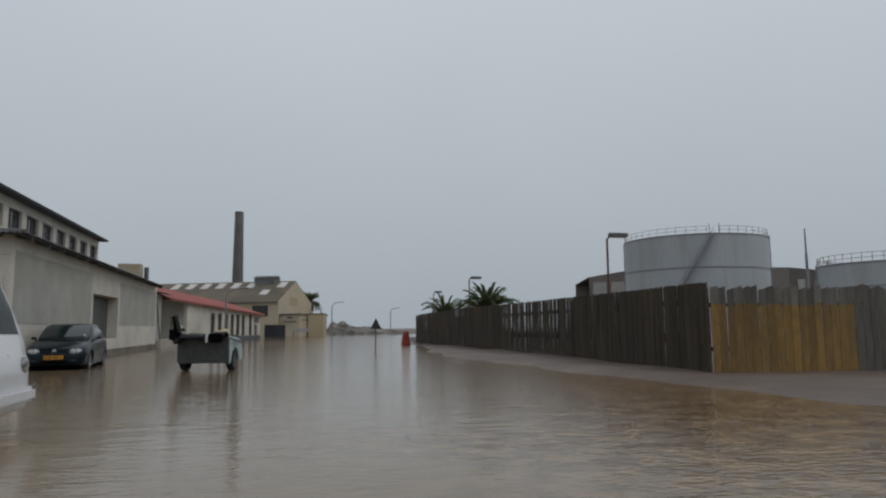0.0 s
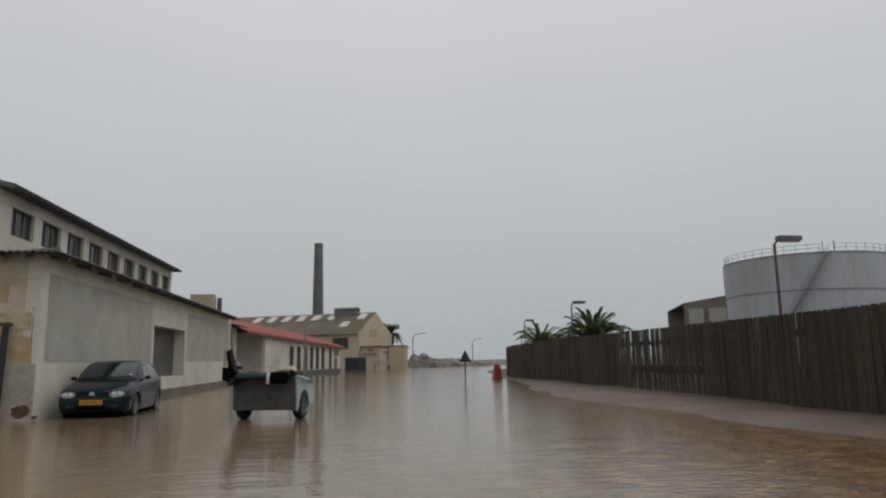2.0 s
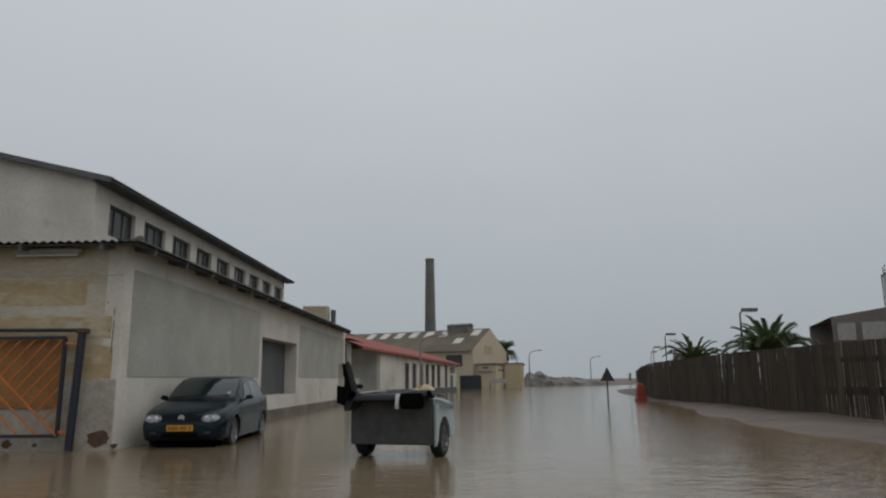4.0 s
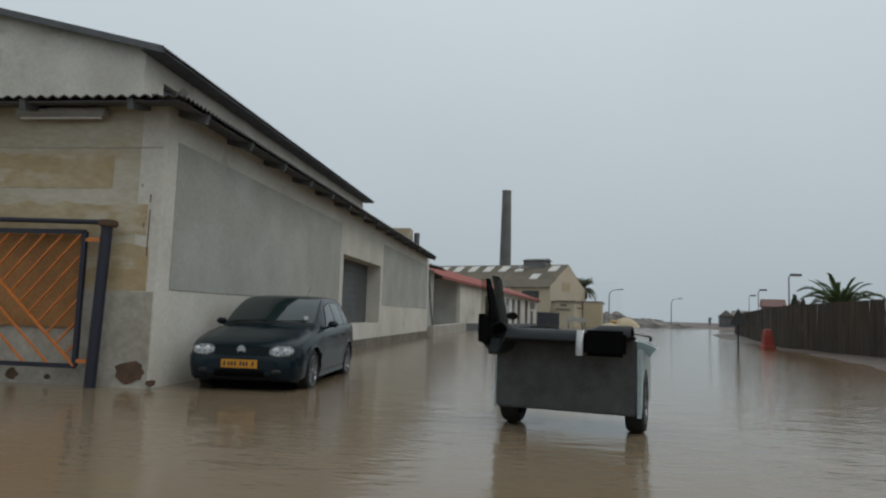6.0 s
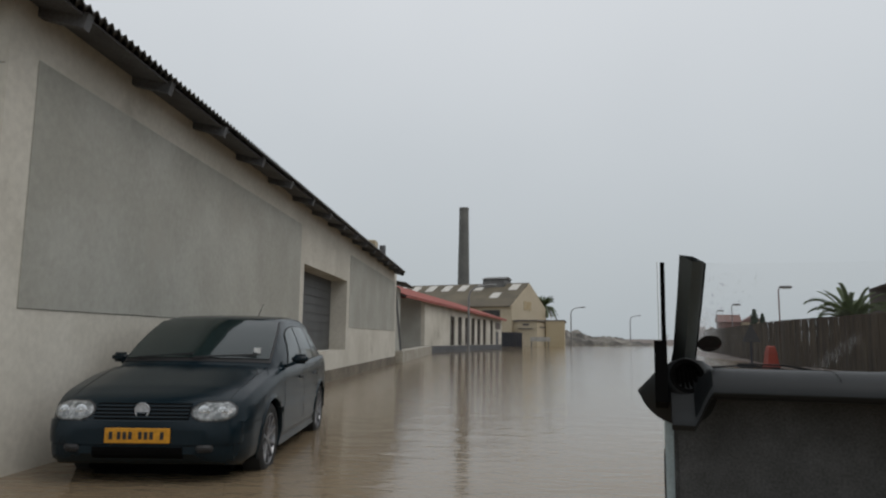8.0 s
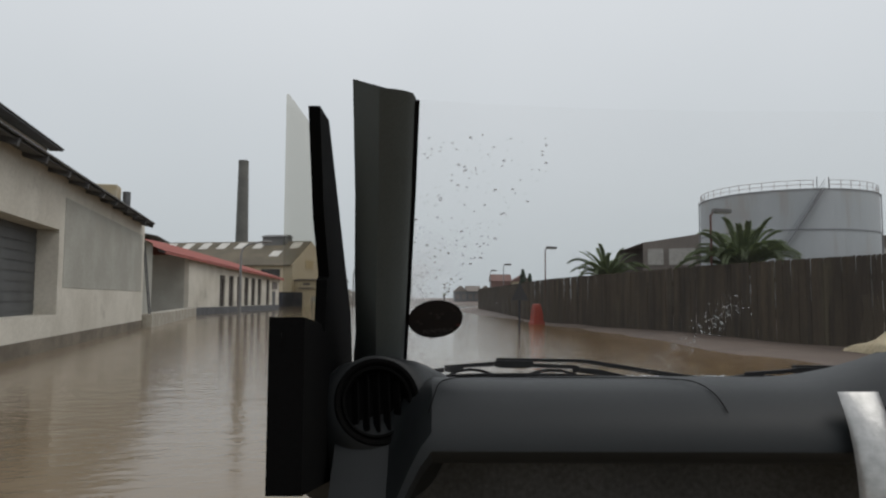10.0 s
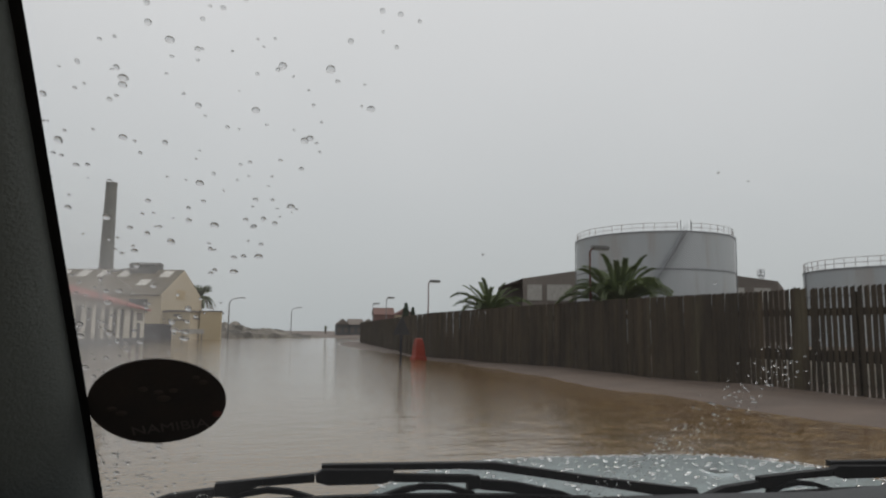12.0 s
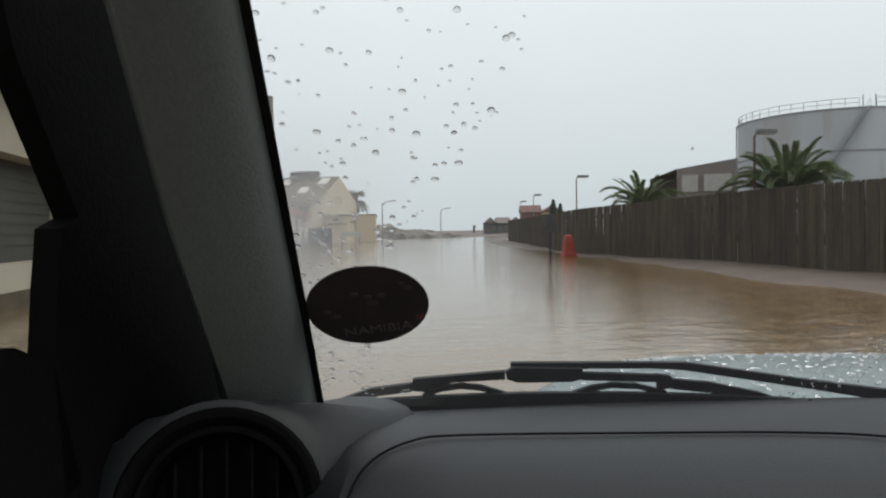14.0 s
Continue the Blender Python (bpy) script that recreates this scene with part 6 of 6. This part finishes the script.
# wipers at rest
def wiper(dx, dy, dz):
    """Blade, stepped bridge with two yokes and a cranked arm; local to the driver's-side rest place."""
    w = part("wiper", B(), M_RUBBER, own)

    def flat_part(name, outlines, y0, y1):
        bm = B()
        for outline in outlines:
            prism(bm, [(x + dx, z + dz) for x, z in outline], "y", y0 + dy, y1 + dy)
        part(name, rounded(bm, 0.0012, 1), M_RUBBER, w)

    def strip(pts, thick):
        return [(x, z + thick / 2) for x, z in pts] + [(x, z - thick / 2) for x, z in pts[::-1]]

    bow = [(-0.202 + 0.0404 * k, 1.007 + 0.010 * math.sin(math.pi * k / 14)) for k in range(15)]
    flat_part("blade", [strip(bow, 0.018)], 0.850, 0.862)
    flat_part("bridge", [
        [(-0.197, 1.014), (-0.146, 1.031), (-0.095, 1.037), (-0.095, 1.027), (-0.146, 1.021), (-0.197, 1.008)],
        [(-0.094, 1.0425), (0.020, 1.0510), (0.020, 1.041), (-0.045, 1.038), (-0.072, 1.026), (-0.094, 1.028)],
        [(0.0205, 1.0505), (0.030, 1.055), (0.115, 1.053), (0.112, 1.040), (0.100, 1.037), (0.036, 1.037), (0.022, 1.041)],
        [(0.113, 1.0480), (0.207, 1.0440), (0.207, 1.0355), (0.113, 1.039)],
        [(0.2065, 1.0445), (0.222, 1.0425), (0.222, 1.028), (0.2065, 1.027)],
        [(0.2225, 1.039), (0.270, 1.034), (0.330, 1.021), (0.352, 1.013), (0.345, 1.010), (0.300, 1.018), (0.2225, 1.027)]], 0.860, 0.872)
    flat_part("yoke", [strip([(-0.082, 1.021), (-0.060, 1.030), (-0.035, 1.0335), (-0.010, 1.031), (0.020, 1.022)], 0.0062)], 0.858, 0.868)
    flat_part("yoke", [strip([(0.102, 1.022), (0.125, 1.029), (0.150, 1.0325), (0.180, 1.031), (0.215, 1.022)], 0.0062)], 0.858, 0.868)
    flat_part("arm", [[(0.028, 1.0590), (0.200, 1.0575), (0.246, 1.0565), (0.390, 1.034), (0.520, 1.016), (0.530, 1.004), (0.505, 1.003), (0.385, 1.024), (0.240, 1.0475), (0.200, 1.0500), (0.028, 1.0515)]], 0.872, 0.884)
    bm = B()
    rod(bm, (0.522 + dx, 0.90 + dy, 0.965 + dz), (0.522 + dx, 0.90 + dy, 1.012 + dz), 0.016, 0.013, 16)
    part("spindle_cap", bm, M_RUBBER, w)


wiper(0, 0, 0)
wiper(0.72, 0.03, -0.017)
bm = B()                                 # scuttle under the wipers
rows = []
for x in np.linspace(-0.26, 1.10, 18):
    c = 1 - ((x - 0.42) / 0.68) ** 2
    rows.append([(x, 0.80 + 0.05 * c, 0.985), (x, 0.87 + 0.05 * c, 0.980), (x, 0.93 + 0.05 * c, 0.985), (x, 0.93 + 0.05 * c, 0.955)])
sheet(bm, rows)
part("scuttle", bm, M_RUBBER, own, "black scuttle panel below the glass")
bm = B()                                 # bonnet
rows = []
for y in np.linspace(0, 1, 13):
    row = []
    for x in np.linspace(-1, 1, 21):
        c = 1 - abs(x) ** 4
        row.append((0.66 + x * (0.66 - 0.16 * y ** 2), 0.90 + 0.92 * y + 0.05 * c, 0.872 + 0.085 * c - 0.008 * y + 0.012 * c * math.sin(math.pi * y) - 0.13 * y ** 4))
    rows.append(row)
sheet(bm, rows)
bmesh.ops.solidify(bm, geom=bm.faces, thickness=0.01)
bonnet = part("bonnet", bm, M_BONNET, own, "wet pale blue bonnet beaded with rain", smooth=True)
beads = []
for k in range(1500):
    u, y = rnd.uniform(-0.85, 0.92), 0.95 + 0.75 * rnd.random() ** 0.8
    v = (y - 0.93) / 0.92
    x = 0.66 + u * (0.66 - 0.16 * v * v)
    c = 1 - abs(u) ** 4
    z = 0.872 + 0.085 * c - 0.008 * v + 0.012 * c * math.sin(math.pi * min(max(v, 0), 1)) - 0.13 * max(v, 0) ** 4
    r = rnd.choice((0.0016, 0.002, 0.003, 0.0045))
    m = Matrix.Translation((x, y, z + 0.005)) @ Matrix.Diagonal((r * rnd.uniform(0.8, 1.5), r, r * 0.4, 1))
    beads.append(m)
tagged(blobs("bonnet_drops", beads, M_DROP, bonnet, "rain beads on the bonnet"), kind="stuff")
for s, x in ((-1, -0.31), (1, 1.15)):     # wings with their wheel arches, and the nose
    bm = B()
    arch = [(1.25 + 0.36 * math.cos(a), 0.29 + 0.36 * math.sin(a)) for a in np.linspace(math.pi, 0, 13)]
    prism(bm, [(0.78, 0.20)] + arch + [(1.90, 0.28), (1.92, 0.55), (1.82, 0.74), (1.45, 0.80), (0.90, 0.86), (0.78, 0.86)], "x", x - 0.02, x + 0.02)
    part("front_wing", rounded(bm, 0.008, 1), M_BONNET, own)
bm = B()
prism(bm, [(1.86, 0.26), (1.93, 0.26), (1.95, 0.50), (1.86, 0.74), (1.80, 0.76), (1.84, 0.50)], "x", -0.29, 1.13)
part("bumper", rounded(bm, 0.012), M_BONNET, own)
bm = B()
bar(bm, [(-0.24, 1.25, 0.29), (1.08, 1.25, 0.29)], 0.03, 10)
part("axle", bm, M_CABINBLACK, own)
bm = B()
box(bm, -0.29, 1.13, 0.70, 0.76, 0.22, 0.965)
part("bulkhead", rounded(bm, 0.02), M_FELT, own, "grey felt bulkhead lining below the dashboard")
for s, x in ((-1, -0.24), (1, 1.08)):
    car_wheel(own, x, 1.25, 0.29, s)

# crumpled towel on the dashboard
def towel_h(u, v):
    e = max(1 - abs(u) ** 3, 0) * max(1 - abs(v) ** 2.5, 0)
    f = 0.60 + 0.22 * math.sin(3.2 * u + 1.2 * v + 0.6) + 0.16 * noise.noise(Vector((u * 1.8, v * 1.5, 2))) + 0.10 * noise.noise(Vector((u * 4.2, v * 3.0, 5)))
    f -= 0.30 * math.exp(-((u + 0.42 + 0.25 * v) / 0.14) ** 2)
    return e ** 0.55 * f


tw = thing("towel", CAR, "crumpled cream towel lying on the dashboard", "towel")
bm = B()
rows = []
for v in np.linspace(-1, 1, 29):
    rows.append([(0.98 + 0.170 * u + 0.012 * noise.noise(Vector((u * 3, v * 3, 8))), 0.70 + 0.10 * v + 0.01 * noise.noise(Vector((u * 3, v * 3, 18))) + screen_y(0.88) * 0.5, 1.085 + 0.115 * towel_h(u, v)) for u in np.linspace(-1, 1, 45)])
sheet(bm, rows)
part("cloth", bm, M_CLOTH, tw, smooth=True)
bm = B()
ball(bm, (0.905, 0.70, 1.135), 0.035, 0.03, 0.018, 16, 9)
part("inner_fold", bm, M_CLOTHIN, tw, "ochre inner fold", smooth=True)

# ---- timber fence along the road, last because of its many boards ----
fence = thing("fence", pose(0, 0, 0), "tall dark timber board fence along the road", "fence")


def fence_top(y):
    return float(np.interp(y, [-16, -7.5, -3.2, 7, 13, 20, 30, 40, 71], [1.85, 1.95, 2.15, 2.20, 2.22, 2.25, 2.14, 2.06, 2.12]))


def board_mesh(mat, skew, weathered=None):
    """A board with a slanting saw cut; a weathered one has a bleached upper fifth."""
    bm = B()
    if weathered:
        box(bm, -0.012, 0.012, -0.061, 0.061, 0.80, 1)
        for f in bm.faces:
            f.material_index = 1
    box(bm, -0.013, 0.013, -0.062, 0.062, 0, 0.80 if weathered else 1)
    for v in bm.verts:
        if v.co.z > 0.9:
            v.co.z += skew * v.co.y
    me = mesh_of("board", bm, mat)
    if weathered:
        me.materials.append(weathered)
    return me


BOARDS = [board_mesh(M_WOOD, k) for k in (-0.15, -0.20, -0.11)]
BOARDSY = [board_mesh(M_WOODY, k, M_WOODGREY) for k in (0.25, 0.18)]
BOARDSG = [board_mesh(M_WOODGREY, k) for k in (0.22, -0.25)]
rnd = random.Random(3)
fence_run = [-3.35]                      # where each board stands, evenly along the bent line
while fence_run[-1] < 70.8:
    y = fence_run[-1]
    fence_run.append(y + 0.140 / math.hypot(1, (fence_x(y + 0.5) - fence_x(y - 0.5))))
cube_v = [(x, y, z) for z in (0, 1) for x, y in ((-0.5, -0.5), (0.5, -0.5), (0.5, 0.5), (-0.5, 0.5))]
cube_f = [(0, 3, 2, 1), (4, 5, 6, 7), (0, 1, 5, 4), (1, 2, 6, 5), (2, 3, 7, 6), (3, 0, 4, 7)]
far_v, far_f = [], []
for k, y in enumerate(fence_run):
    x = fence_x(y)
    turn_f = -math.degrees(math.atan(fence_x(y + 0.5) - fence_x(y - 0.5)))
    g = 0.02 if y > -2 else 0.0
    top = fence_top(y) + rnd.uniform(-0.007, 0.007)
    wide = float(np.interp(y, [6.0, 8.0, 11.8, 12.8, 14.0, 15.0], [1.08, 0.80, 0.80, 0.86, 0.96, 1.09]))
    gap = wide + rnd.uniform(-0.04, 0.04)
    lean = rnd.uniform(-0.3, 0.3)
    if 12.2 < y < 12.34:                  # one loose board hangs askew
        lean, gap = 1.7, 0.72
    elif 12.34 < y < 12.75:
        gap, top = 1.1, top + 0.02
    at = pose(x + rnd.uniform(-0.012, 0.012), y, g, lean, rnd.uniform(-0.4, 0.4), turn_f)
    if k >= 298:
        m = at @ Matrix.Diagonal((0.026, 0.124 * gap, top - g, 1))
        far_f += [tuple(i + len(far_v) for i in f) for f in cube_f]
        far_v += [tuple(m @ Vector((p[0], p[1], p[2] - (0.028 * p[1] if p[2] else 0)))) for p in cube_v]
        continue
    ob = new("board", rnd.choice(BOARDS))
    ob.parent = fence
    ob.matrix_basis = at @ Matrix.Diagonal((0.62 if gap < 1 else 0.75, gap, top - g, 1))
me = bpy.data.meshes.new("far_boards")
me.from_pydata(far_v, [], far_f)
me.materials.append(M_WOODFAR)
fb = new("far_board_run", me)
fb.parent = fence
tagged(fb, kind="stuff")
bends = [-3.35, 3, 10, 17, 24, 29, 32, 35, 38, 71]
for z, tall in ((0.82, 0.24), (1.72, 0.15)):
    for y0, y1 in zip(bends, bends[1:]):
        bm = B()
        beam(bm, (fence_x(y0) + 0.05, y0, z), (fence_x(y1) + 0.05, y1, z), 0.05, tall)
        part("fence_rail", bm, M_WOOD, fence)
for k in range(26):
    y = -3.2 + k * 2.9
    bm = B()
    x = fence_x(y) + 0.1
    box(bm, x - 0.05, x + 0.05, y - 0.05, y + 0.05, -0.2, fence_top(y) - 0.1)
    part("fence_post", bm, M_POSTWOOD if y < -3 else M_WOOD, fence)

side = Vector((0.969, -0.247, 0))         # the return of the fence, away from the road
start = Vector((fence_x(-3.35) + 0.08, -3.42, 0))
side_turn = math.degrees(math.atan2(side.y, side.x)) - 90
for k in range(96):
    d = 0.09 + k * 0.185
    p = start + side * d
    top = 2.0 + rnd.uniform(-0.035, 0.035)
    ob = new("board", rnd.choice(BOARDSY if d < 3.4 else BOARDSG))
    ob.parent = fence
    ob.matrix_basis = pose(p.x, p.y, 0.02, rnd.uniform(-0.6, 0.6), rnd.uniform(-0.4, 0.4), side_turn) @ Matrix.Diagonal((1, rnd.uniform(1.34, 1.47), top, 1))
for z in (0.6, 1.62):
    bm = B()
    beam(bm, start + Vector((0, 0.05, z)), start + side * 17.8 + Vector((0, 0.05, z)), 0.05, 0.10)
    part("fence_rail", bm, M_WOOD, fence)
# unseen pale slab added to brighten the gaps, for sky mirrored behind
bm = B()
prism(bm, [(15.0, 9.5), (15.0, 17.6), (15.2, 17.6), (15.2, 9.5)], "z", -0.2, 0.60)
solid("low_wall", bm, M_WHITE, "made-up pale slab that brightens the gaps between fence boards", "wall", kind="structure")
